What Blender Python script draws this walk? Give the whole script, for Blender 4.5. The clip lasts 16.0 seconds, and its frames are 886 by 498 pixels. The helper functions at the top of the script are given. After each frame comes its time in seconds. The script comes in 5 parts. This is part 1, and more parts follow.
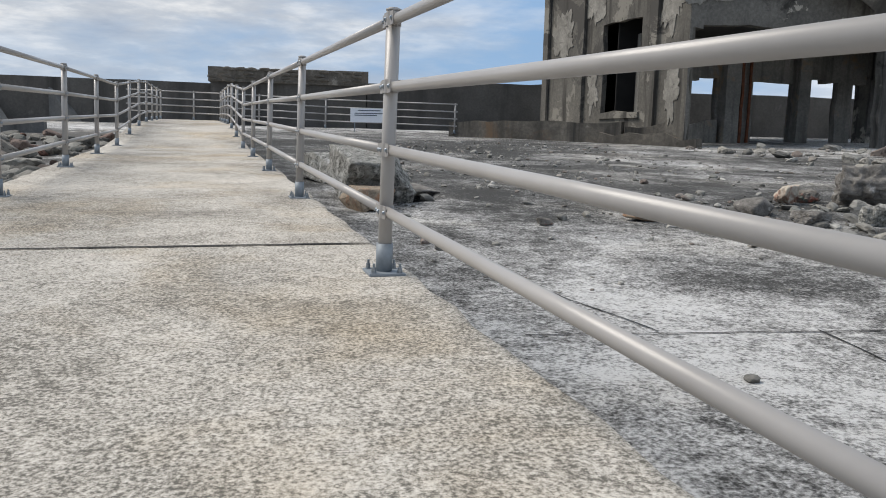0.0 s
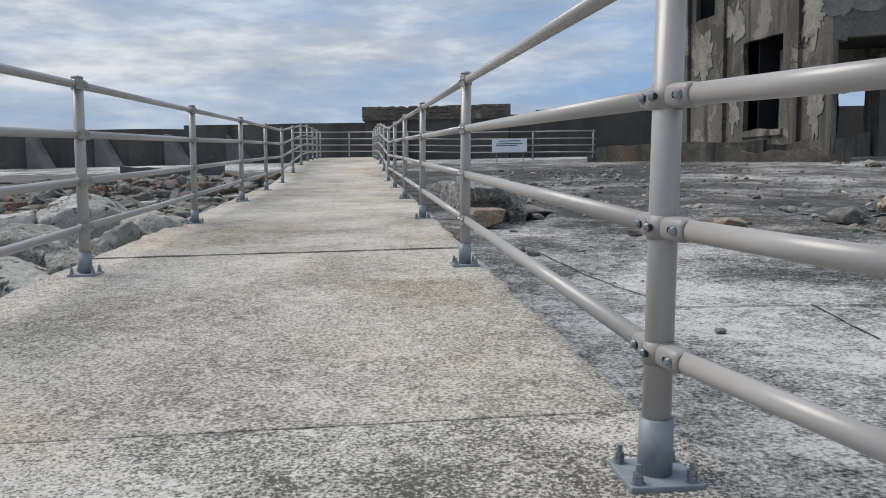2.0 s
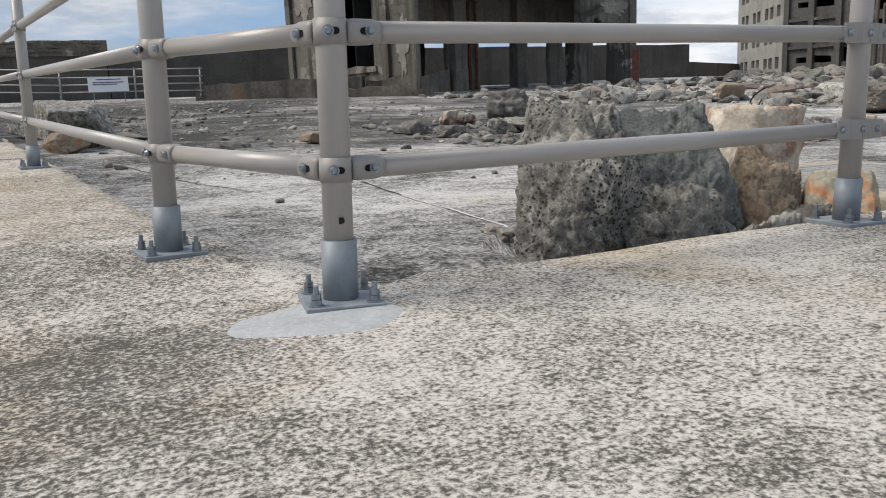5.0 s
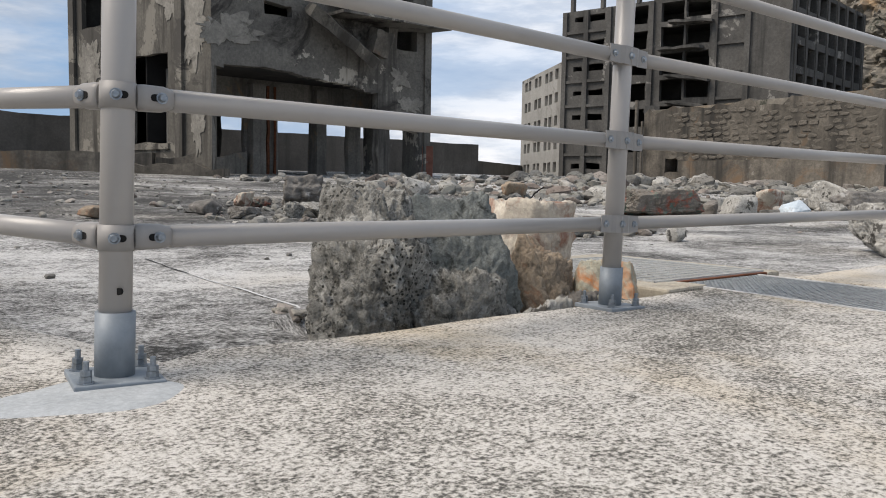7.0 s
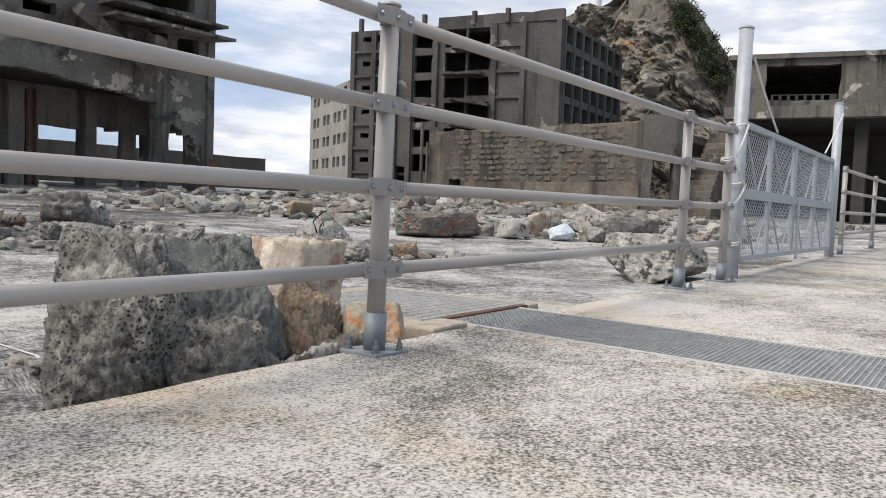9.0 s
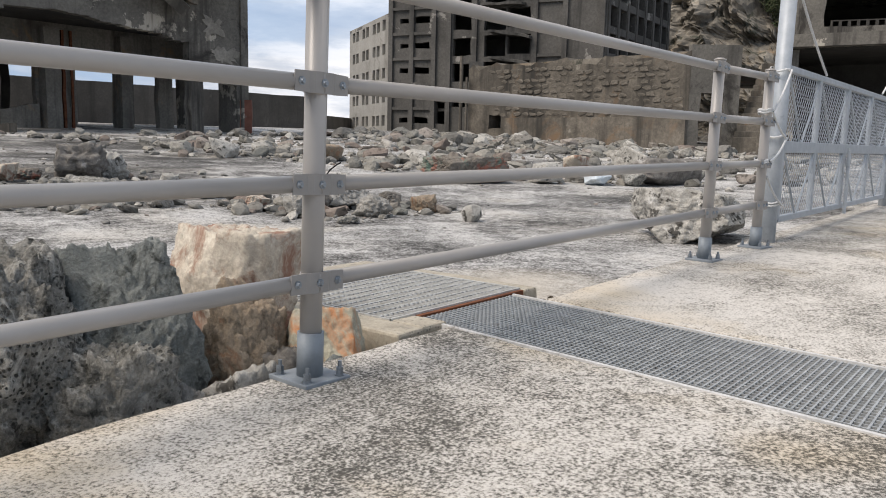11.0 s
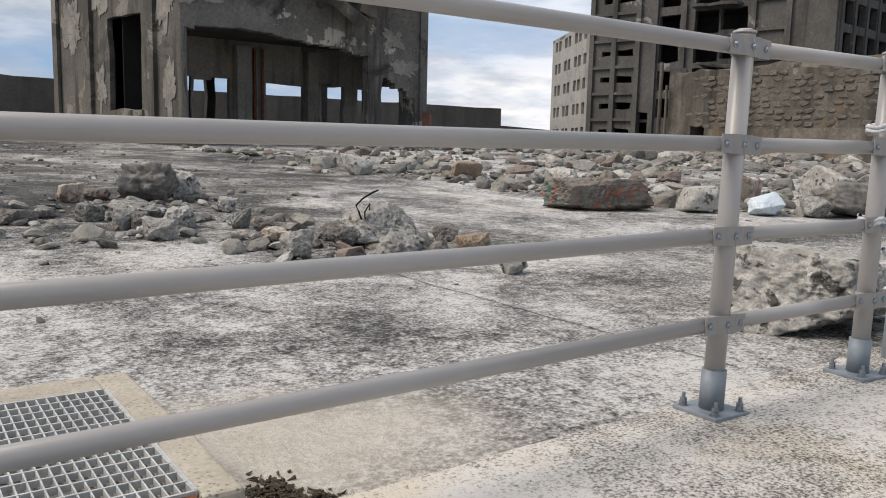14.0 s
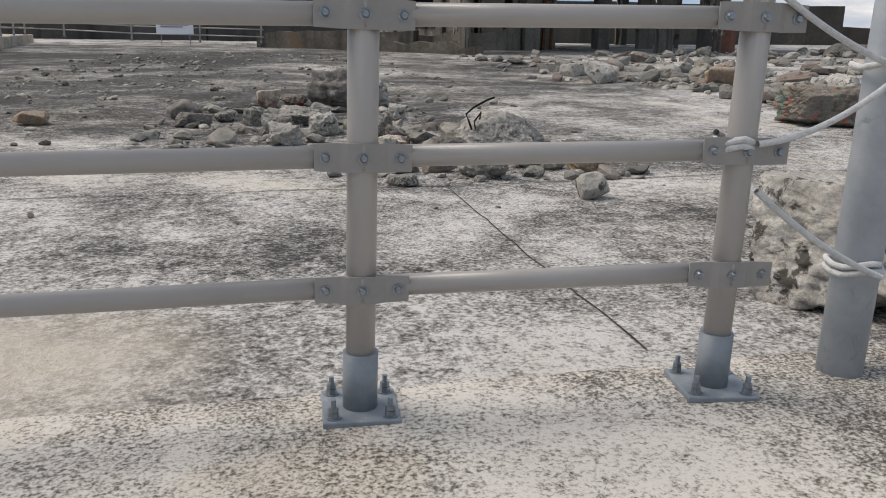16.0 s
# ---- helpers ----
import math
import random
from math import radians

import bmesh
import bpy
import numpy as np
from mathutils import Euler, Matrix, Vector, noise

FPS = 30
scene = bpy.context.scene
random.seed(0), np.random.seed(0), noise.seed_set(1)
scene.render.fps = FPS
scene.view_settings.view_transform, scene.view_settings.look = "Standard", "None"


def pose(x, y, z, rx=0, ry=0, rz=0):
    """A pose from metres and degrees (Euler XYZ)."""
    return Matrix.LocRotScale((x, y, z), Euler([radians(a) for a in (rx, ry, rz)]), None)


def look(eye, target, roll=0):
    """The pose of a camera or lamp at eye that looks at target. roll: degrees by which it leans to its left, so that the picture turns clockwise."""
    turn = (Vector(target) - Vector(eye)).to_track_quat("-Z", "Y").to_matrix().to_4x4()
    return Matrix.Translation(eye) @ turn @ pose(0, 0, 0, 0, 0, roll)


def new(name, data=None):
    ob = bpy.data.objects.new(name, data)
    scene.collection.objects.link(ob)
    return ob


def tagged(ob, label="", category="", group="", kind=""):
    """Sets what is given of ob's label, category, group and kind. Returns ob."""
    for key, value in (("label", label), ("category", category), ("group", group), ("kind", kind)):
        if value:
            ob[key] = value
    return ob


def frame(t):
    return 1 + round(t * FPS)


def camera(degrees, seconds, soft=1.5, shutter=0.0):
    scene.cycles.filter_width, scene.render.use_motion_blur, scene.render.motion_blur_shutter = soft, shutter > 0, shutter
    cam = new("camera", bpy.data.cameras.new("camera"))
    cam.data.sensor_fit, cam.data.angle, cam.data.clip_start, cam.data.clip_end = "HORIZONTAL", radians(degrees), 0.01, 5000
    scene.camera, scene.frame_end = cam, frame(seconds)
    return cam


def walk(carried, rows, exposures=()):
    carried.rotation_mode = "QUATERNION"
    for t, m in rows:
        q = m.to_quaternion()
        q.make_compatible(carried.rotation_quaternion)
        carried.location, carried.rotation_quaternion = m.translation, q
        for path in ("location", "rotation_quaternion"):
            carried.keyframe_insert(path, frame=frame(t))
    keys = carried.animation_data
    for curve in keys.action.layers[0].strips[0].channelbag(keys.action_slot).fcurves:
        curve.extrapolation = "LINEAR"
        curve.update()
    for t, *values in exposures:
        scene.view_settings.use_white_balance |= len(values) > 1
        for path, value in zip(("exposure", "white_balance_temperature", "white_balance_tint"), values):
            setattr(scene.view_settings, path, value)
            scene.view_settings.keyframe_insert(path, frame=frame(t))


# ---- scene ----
cam = camera(59.2, 16.0, soft=1.0)
PATH = [
    (0, (0.073, -0.176, 0.771), (0.380, 1.781, 0.494), 1.4),
    (0.5, (0.111, -0.531, 0.807), (0.253, 1.447, 0.541), 0.8),
    (1, (0.205, -0.846, 0.792), (0.226, 1.139, 0.548), -1.7),
    (1.5, (0.290, -1.199, 0.800), (0.179, 0.790, 0.625), -1.4),
    (2, (0.441, -1.532, 0.758), (0.358, 0.456, 0.553), -1.1),
    (2.5, (0.541, -1.715, 0.702), (0.622, 0.267, 0.443), -1.8),
    (3, (0.593, -1.922, 0.706), (0.724, 0.055, 0.436), 0.9),
    (3.5, (0.574, -2.039, 0.687), (0.884, -0.084, 0.397), 1.7),
    (4, (0.574, -2.116, 0.639), (1.147, -0.231, 0.297), -0.0),
    (4.5, (0.649, -2.144, 0.500), (1.339, -0.310, 0.102), -1.7),
    (4.7, (0.650, -2.150, 0.446), (1.388, -0.333, 0.055), -2.1),
    (7, (0.645, -2.182, 0.413), (1.917, -0.646, 0.259), 1.0),
    (7.5, (0.675, -2.192, 0.436), (2.047, -0.743, 0.308), 1.7),
    (8, (0.684, -2.195, 0.467), (2.181, -0.872, 0.364), 2.6),
    (8.5, (0.71, -2.23, 0.481), (2.327, -1.054, 0.427), 2.3),
    (10.8, (1.144, -2.154, 0.716), (2.753, -1.005, 0.414), 2.2),
    (11, (1.309, -2.173, 0.724), (2.865, -0.946, 0.452), 1.3),
    (11.5, (1.771, -2.187, 0.842), (3.246, -0.873, 0.528), 3.0),
    (12, (2.237, -2.177, 0.877), (3.633, -0.778, 0.571), 3.8),
    (12.5, (2.684, -2.117, 0.893), (3.945, -0.592, 0.603), 3.9),
    (13, (3.08, -2.029, 0.898), (4.307, -0.476, 0.606), 3.2),
    (13.5, (3.484, -2.006, 0.935), (4.713, -0.452, 0.659), 1.8),
    (14, (3.935, -1.963, 0.875), (5.097, -0.355, 0.618), 1.4),
    (14.5, (4.324, -2.008, 0.915), (5.355, -0.334, 0.548), -0.8),
    (15, (4.886, -2.078, 0.883), (5.620, -0.286, 0.384), -0.4),
    (15.5, (5.396, -2.095, 0.851), (5.959, -0.247, 0.332), 0.3),
    (16, (5.987, -2.129, 0.836), (6.391, -0.232, 0.345), 0.6),
]
EXPOSURES = [(0.0, 0.0, 6500, 10), (0.8, -0.07, 6400, 10), (1.5, -0.18, 6250, 10), (2.1, -0.16, 6300, 10), (3.0, -0.09, 6500, 10), (4.5, -0.05, 6700, 11), (7.0, 0.0, 6750, 12), (8.5, 0.08, 6750, 12), (11.0, 0.05, 6850, 13), (14.0, 0.0, 6850, 13), (15.0, -0.09, 6880, 13), (16.0, -0.14, 6900, 13)]
walk(cam, [(t, look(eye, target, roll)) for t, eye, target, roll in PATH], EXPOSURES)

# ---- light: a bright overcast sky with a soft, weak sun ----
SUN_EL, SUN_AZ = radians(54), radians(292)
world = bpy.data.worlds.new("sky")
scene.world = world
world.use_nodes = True
wn, wl = world.node_tree.nodes, world.node_tree.links
wn.clear()


def node(tree, kind, **values):
    n = tree.nodes.new(kind)
    for key, value in values.items():
        if key in n.inputs:
            n.inputs[key].default_value = value
        else:
            setattr(n, key, value)
    return n


def ramp(tree, fac, stops):
    n = tree.nodes.new("ShaderNodeValToRGB")
    while len(n.color_ramp.elements) < len(stops):
        n.color_ramp.elements.new(0.5)
    for e, (p, c) in zip(n.color_ramp.elements, stops):
        e.position = p
        e.color = (c, c, c, 1) if isinstance(c, (int, float)) else (*c, 1)
    tree.links.new(fac, n.inputs[0])
    return n.outputs[0]


def mix(tree, fac, a, b, blend="MIX"):
    n = tree.nodes.new("ShaderNodeMix")
    n.data_type, n.blend_type = "RGBA", blend
    for sock, v in ((n.inputs[0], fac), (n.inputs[6], a), (n.inputs[7], b)):
        if isinstance(v, bpy.types.NodeSocket):
            tree.links.new(v, sock)
        elif isinstance(v, (int, float)):
            sock.default_value = v if sock.type == "VALUE" else (v, v, v, 1)
        else:
            sock.default_value = (*v, 1)
    return n.outputs[2]


wt = world.node_tree
sky = node(wt, "ShaderNodeTexSky", sky_type="NISHITA", sun_disc=False, sun_elevation=SUN_EL, sun_rotation=SUN_AZ, air_density=1.0, dust_density=1.5)
coord = node(wt, "ShaderNodeTexCoord")
flat = node(wt, "ShaderNodeMapping")
flat.inputs["Scale"].default_value = (1.0, 1.0, 4.2)
flat.inputs["Location"].default_value = (0.35, 0.1, 0.2)
wl.new(coord.outputs["Generated"], flat.inputs[0])
clouds = node(wt, "ShaderNodeTexNoise", Scale=2.1, Detail=7.0, Roughness=0.56, Distortion=0.25)
wl.new(flat.outputs[0], clouds.inputs[0])
wisps = node(wt, "ShaderNodeTexNoise", Scale=6.5, Detail=6.0, Roughness=0.6)
wl.new(flat.outputs[0], wisps.inputs[0])
cover = ramp(wt, clouds.outputs[0], [(0.38, 0.04), (0.50, 0.58), (0.62, 1.0)])
shade = ramp(wt, wisps.outputs[0], [(0.32, (4.6, 5.2, 6.2)), (0.5, (6.4, 6.9, 7.6)), (0.64, (9.6, 9.75, 9.9))])
blue = mix(wt, 0.72, sky.outputs[0], (3.1, 5.4, 8.9))
back = node(wt, "ShaderNodeBackground", Strength=0.1)
split = node(wt, "ShaderNodeSeparateXYZ")
wl.new(coord.outputs["Generated"], split.inputs[0])
haze = ramp(wt, split.outputs[0], [(0.0, 0.88), (0.35, 0.92), (0.75, 1.14), (1.0, 1.16)])
veil = mix(wt, ramp(wt, split.outputs[0], [(0.40, 0.0), (0.80, 0.75)]), cover, 1.0)
wl.new(mix(wt, 1.0, mix(wt, veil, blue, shade), haze, "MULTIPLY"), back.inputs[0])
wl.new(back.outputs[0], node(wt, "ShaderNodeOutputWorld").inputs[0])

sun = new("sun", bpy.data.lights.new("sun", "SUN"))
sun.data.energy, sun.data.angle, sun.data.color = 3.4, radians(38), (1.0, 0.93, 0.84)
to_sun = Vector((math.sin(SUN_AZ) * math.cos(SUN_EL), math.cos(SUN_AZ) * math.cos(SUN_EL), math.sin(SUN_EL)))
sun.matrix_world = look(to_sun * 60, (0, 0, 0))


# ---- materials ----
def surface(name, dark, light, scale=3.0, rough=0.88, speck=None, patch=None, stain=None, relief=0.4, grain=40.0, metal=0.0, stretch=(1, 1, 1), vary=0.0, streak=None, tooth=0.55, gloss=0.3):
    """Two-scale procedural surface. speck: (colour, scale, size); patch and stain: (colour, scale, low, high); streak: (colour, scale, low, high), run down the face."""
    m = bpy.data.materials.new(name)
    m.use_nodes = True
    t = m.node_tree
    t.nodes.clear()
    tc = node(t, "ShaderNodeTexCoord")
    mp = node(t, "ShaderNodeMapping")
    mp.inputs["Scale"].default_value = stretch
    t.links.new(tc.outputs["Object"], mp.inputs[0])
    v = mp.outputs[0]

    def tex(kind, **kw):
        n = node(t, kind, **kw)
        t.links.new(v, n.inputs["Vector"])
        return n

    big = tex("ShaderNodeTexNoise", Scale=scale, Detail=6.0, Roughness=0.62)
    fine = tex("ShaderNodeTexNoise", Scale=grain, Detail=7.0, Roughness=0.72)
    col = mix(t, ramp(t, big.outputs[0], [(0.3, 0.0), (0.7, 1.0)]), dark, light)
    col = mix(t, tooth, col, ramp(t, fine.outputs[0], [(0.25, 0.28), (0.5, 0.5), (0.75, 0.76)]), "OVERLAY")
    if patch:
        p = tex("ShaderNodeTexNoise", Scale=patch[1], Detail=8.0, Roughness=0.68, Distortion=0.4)
        col = mix(t, ramp(t, p.outputs[0], [(patch[2], 0.0), (patch[3], 1.0)]), col, patch[0])
    if stain:
        p = tex("ShaderNodeTexNoise", Scale=stain[1], Detail=9.0, Roughness=0.72, Distortion=0.9)
        col = mix(t, ramp(t, p.outputs[0], [(stain[2], 0.0), (stain[3], 1.0)]), col, stain[0])
    if streak:
        sm = node(t, "ShaderNodeMapping")
        sm.inputs["Scale"].default_value = (streak[1], streak[1], streak[1] * 0.07)
        t.links.new(tc.outputs["Object"], sm.inputs[0])
        p = node(t, "ShaderNodeTexNoise", Scale=1.0, Detail=6.0, Roughness=0.6)
        t.links.new(sm.outputs[0], p.inputs["Vector"])
        col = mix(t, ramp(t, p.outputs[0], [(streak[2], 0.0), (streak[3], 1.0)]), col, streak[0])
    height = mix(t, 0.5, big.outputs[0], fine.outputs[0])
    if speck:
        vo = tex("ShaderNodeTexVoronoi", Scale=speck[1])
        on = tex("ShaderNodeTexNoise", Scale=speck[1] * 0.07, Detail=3.0)
        dot = ramp(t, vo.outputs["Distance"], [(speck[2] * 0.6, 1.0), (speck[2], 0.0)])
        dot = mix(t, 1.0, dot, ramp(t, on.outputs[0], [(0.36, 0.0), (0.56, 1.0)]), "MULTIPLY")
        col = mix(t, dot, col, speck[0])
        height = mix(t, dot, height, 0.15)
    if vary:
        info = node(t, "ShaderNodeObjectInfo")
        col = mix(t, 1.0, col, ramp(t, info.outputs["Random"], [(0.0, 1 - vary), (1.0, 1.0)]), "MULTIPLY")
    b = node(t, "ShaderNodeBsdfPrincipled", Metallic=metal)
    t.links.new(col, b.inputs["Base Color"])
    wear = 0.03 if gloss > 0.5 else 0.12
    t.links.new(ramp(t, (big if gloss > 0.5 else fine).outputs[0], [(0.2, max(0.05, rough - wear)), (0.8, min(1, rough + wear))]), b.inputs["Roughness"])
    b.inputs["Specular IOR Level"].default_value = gloss
    bump = node(t, "ShaderNodeBump", Strength=relief, Distance=0.03 if relief >= 1.0 else 0.012)
    t.links.new(height, bump.inputs["Height"])
    t.links.new(bump.outputs[0], b.inputs["Normal"])
    t.links.new(b.outputs[0], node(t, "ShaderNodeOutputMaterial").inputs[0])
    return m


def mottled(name, tones, scale=42.0, broad=1.1, swing=0.9, tint=None, rough=0.92, relief=0.5, edges=(0.36, 0.47, 0.56, 0.68), vary=0.0, drift=0.25, shift=0.0, bite=1.0, zones=(), soils=()):
    """Exposed-aggregate concrete: fine grains whose share of dark and pale drifts over the surface. tones: four, dark to pale."""
    m = bpy.data.materials.new(name)
    m.use_nodes = True
    t = m.node_tree
    t.nodes.clear()
    tc = node(t, "ShaderNodeTexCoord")

    def tex(sc, detail, rgh, dist=0.0):
        n = node(t, "ShaderNodeTexNoise", Scale=sc, Detail=detail, Roughness=rgh, Distortion=dist)
        t.links.new(tc.outputs["Object"], n.inputs["Vector"])
        return n.outputs[0]

    def maths(op, a, b):
        n = node(t, "ShaderNodeMath", operation=op)
        for sock, v in zip(n.inputs, (a, b)):
            if isinstance(v, bpy.types.NodeSocket):
                t.links.new(v, sock)
            else:
                sock.default_value = v
        return n.outputs[0]

    grain = tex(scale, 5.0, 0.72)
    mid = tex(scale * 0.2, 6.0, 0.75, 0.3)
    patch = tex(broad, 6.0, 0.62, 0.5)
    far = tex(broad * 0.23, 3.0, 0.5)
    v = maths("ADD", maths("ADD", maths("MULTIPLY", maths("SUBTRACT", grain, 0.5), bite), 0.5), maths("MULTIPLY", maths("SUBTRACT", patch, 0.5), swing))
    v = maths("ADD", v, maths("MULTIPLY", maths("SUBTRACT", mid, 0.5), swing * 0.95))
    v = maths("ADD", v, maths("MULTIPLY", maths("SUBTRACT", far, 0.5 - shift), drift))
    def near(cx, cy, r0, r1):
        """1 within r0 of a plan point, 0 past r1, with a wandering edge."""
        d = node(t, "ShaderNodeVectorMath", operation="DISTANCE")
        t.links.new(tc.outputs["Object"], d.inputs[0])
        d.inputs[1].default_value = (cx, cy, -0.1)
        wander = maths("MULTIPLY", maths("SUBTRACT", tex(1.6, 5.0, 0.65), 0.5), r1 * 0.9)
        k = maths("DIVIDE", maths("SUBTRACT", r1, maths("ADD", d.outputs["Value"], wander)), r1 - r0)
        return maths("MINIMUM", maths("MAXIMUM", k, 0.0), 1.0)

    for cx, cy, r0, r1, lift in zones:
        v = maths("ADD", v, maths("MULTIPLY", near(cx, cy, r0, r1), lift))
    col = ramp(t, v, list(zip(edges, tones)))
    for cx, cy, r0, r1, soil, share in soils:
        col = mix(t, maths("MULTIPLY", near(cx, cy, r0, r1), share), col, soil)
    if tint:
        col = mix(t, ramp(t, tex(tint[1], 5.0, 0.6, 0.3), [(tint[2], 0.0), (tint[3], 1.0)]), col, tint[0], "MULTIPLY")
    if vary:
        info = node(t, "ShaderNodeObjectInfo")
        col = mix(t, 1.0, col, ramp(t, info.outputs["Random"], [(0.0, 1 - vary), (1.0, 1.0)]), "MULTIPLY")
    b = node(t, "ShaderNodeBsdfPrincipled", Roughness=rough)
    b.inputs["Specular IOR Level"].default_value = 0.25
    t.links.new(col, b.inputs["Base Color"])
    bump = node(t, "ShaderNodeBump", Strength=relief, Distance=0.026 if relief >= 1.0 else 0.01)
    t.links.new(mix(t, 0.4, grain, mid), bump.inputs["Height"])
    t.links.new(bump.outputs[0], b.inputs["Normal"])
    t.links.new(b.outputs[0], node(t, "ShaderNodeOutputMaterial").inputs[0])
    return m


M = {}
M["deck"] = mottled("deck_concrete", [(0.095, 0.09, 0.08), (0.28, 0.265, 0.235), (0.47, 0.443, 0.40), (0.65, 0.62, 0.575)], 92, 1.3, 0.68, tint=((0.95, 0.87, 0.74), 0.7, 0.54, 0.68), relief=0.95, bite=1.6, shift=0.08, zones=((4.75, -0.75, 0.3, 0.9, 0.07), (6.3, -0.9, 0.5, 1.5, 0.07), (0.50, -0.74, 0.12, 0.46, -0.17)))
M["ramp"] = mottled("ramp_concrete", [(0.14, 0.13, 0.112), (0.34, 0.315, 0.272), (0.50, 0.465, 0.41), (0.65, 0.615, 0.555)], 76, 0.8, 0.5, tint=((0.95, 0.87, 0.75), 0.5, 0.50, 0.66), relief=0.9, vary=0.06, bite=1.3, shift=0.06)
M["yard"] = mottled("yard_concrete", [(0.05, 0.049, 0.046), (0.20, 0.196, 0.188), (0.36, 0.354, 0.34), (0.62, 0.612, 0.595)], 50, 0.8, 0.90, tint=((0.95, 0.92, 0.87), 0.4, 0.5, 0.65), relief=1.0, edges=(0.33, 0.46, 0.57, 0.70), drift=0.6, shift=0.05, bite=1.3, zones=((1.9, 1.4, 0.9, 3.0, 0.11), (3.5, 16.0, 7.0, 12.0, -0.16), (3.0, 28.0, 6.0, 10.0, -0.14), (4.4, 2.4, 0.5, 2.4, 0.04), (1.75, 0.15, 0.25, 0.8, -0.13), (8.0, 0.7, 0.4, 2.4, -0.09)), soils=((-10.0, 8.0, 7.0, 7.9, (0.10, 0.094, 0.084), 0.8), (-14.0, 24.0, 9.0, 10.5, (0.08, 0.076, 0.07), 0.85), (1.05, 9.35, 0.25, 0.5, (0.03, 0.028, 0.026), 0.9), (5.05, 0.35, 0.25, 0.85, (0.56, 0.51, 0.435), 0.78), (2.9, 0.3, 0.2, 0.9, (0.30, 0.29, 0.27), 0.4)))
M["cement"] = surface("new_cement", (0.34, 0.36, 0.37), (0.44, 0.46, 0.47), 9, 0.8, relief=0.2, grain=90)
M["paint"] = surface("beige_grey_rail_paint", (0.345, 0.328, 0.31), (0.375, 0.357, 0.338), 6, 0.33, relief=0.0, grain=30, tooth=0.0, gloss=0.55, stain=((0.28, 0.255, 0.235), 7, 0.72, 0.80))
M["zinc"] = surface("galvanised_steel", (0.19, 0.217, 0.243), (0.265, 0.298, 0.325), 18, 0.5, relief=0.04, grain=40, metal=0.15, tooth=0.15, stain=((0.44, 0.47, 0.49), 12, 0.60, 0.72))
M["gate"] = surface("pale_galvanised_gate", (0.33, 0.365, 0.40), (0.43, 0.465, 0.50), 12, 0.45, relief=0.03, grain=40, metal=0.1, tooth=0.12, stain=((0.25, 0.275, 0.30), 8, 0.58, 0.68))
M["bracket"] = surface("grey_clamp_paint", (0.27, 0.258, 0.245), (0.31, 0.296, 0.28), 8, 0.4, relief=0.03, grain=40, tooth=0.1)
M["bolt"] = surface("zinc_bolt", (0.20, 0.225, 0.25), (0.33, 0.37, 0.41), 60, 0.35, relief=0.05, metal=0.7)
M["grating"] = surface("grating_steel", (0.34, 0.355, 0.36), (0.50, 0.515, 0.515), 10, 0.45, relief=0.1, metal=0.5, stain=((0.14, 0.11, 0.085), 8, 0.60, 0.75))
M["bright_grating"] = surface("bright_galvanised_bar", (0.42, 0.425, 0.415), (0.55, 0.555, 0.54), 12, 0.45, relief=0.05, metal=0.2, stain=((0.30, 0.27, 0.22), 7, 0.60, 0.72))
M["pale_edge"] = surface("worn_pale_edge", (0.50, 0.50, 0.49), (0.64, 0.635, 0.62), 14, 0.6, relief=0.2, stain=((0.28, 0.27, 0.25), 9, 0.58, 0.68))
M["rust"] = surface("rusty_steel", (0.10, 0.035, 0.018), (0.22, 0.085, 0.04), 9, 0.85, relief=0.6, grain=60)
# near-black: unlit depth behind the hall's side window, bolt slots, holes, steel bars
M["black"] = surface("black_shade_and_bars", (0.006, 0.006, 0.006), (0.012, 0.0115, 0.011), 2, 0.95, relief=0.2)
M["plaster"] = surface("pale_peeling_plaster", (0.17, 0.16, 0.14), (0.30, 0.284, 0.25), 1.4, 0.92, stain=((0.12, 0.112, 0.098), 1.5, 0.54, 0.62), relief=0.5, grain=9, tooth=0.7)
M["sand"] = surface("sandy_silt", (0.36, 0.325, 0.265), (0.50, 0.46, 0.385), 9, 0.95, relief=0.5, grain=90, tooth=0.6, patch=((0.30, 0.275, 0.23), 6.0, 0.56, 0.66))
M["gravel"] = mottled("silted_gravel", [(0.05, 0.05, 0.048), (0.14, 0.138, 0.13), (0.27, 0.265, 0.25), (0.46, 0.45, 0.43)], 120, 2.5, 0.4, relief=0.9, bite=1.8)
M["weed"] = surface("dried_weed", (0.035, 0.028, 0.02), (0.11, 0.088, 0.06), 30, 0.95, relief=0.5, grain=120)
# near-black tone for the pit's bottom and the dark joint strips
M["void"] = surface("near_black_pit_and_joint", (0.02, 0.02, 0.019), (0.045, 0.042, 0.04), 4, 0.95, relief=0.5)
M["rope"] = surface("white_rope", (0.55, 0.56, 0.56), (0.72, 0.73, 0.73), 60, 0.8, relief=0.8, grain=180)
M["sign"] = surface("sign_white", (0.74, 0.76, 0.80), (0.80, 0.82, 0.86), 4, 0.5, relief=0.02)
M["ink"] = surface("sign_ink", (0.06, 0.07, 0.10), (0.09, 0.10, 0.13), 8, 0.6, relief=0.0)
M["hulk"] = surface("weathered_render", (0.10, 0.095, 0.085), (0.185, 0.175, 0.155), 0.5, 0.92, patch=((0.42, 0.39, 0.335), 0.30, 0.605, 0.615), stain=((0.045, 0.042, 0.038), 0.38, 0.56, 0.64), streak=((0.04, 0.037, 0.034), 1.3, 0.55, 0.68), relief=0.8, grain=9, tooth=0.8)
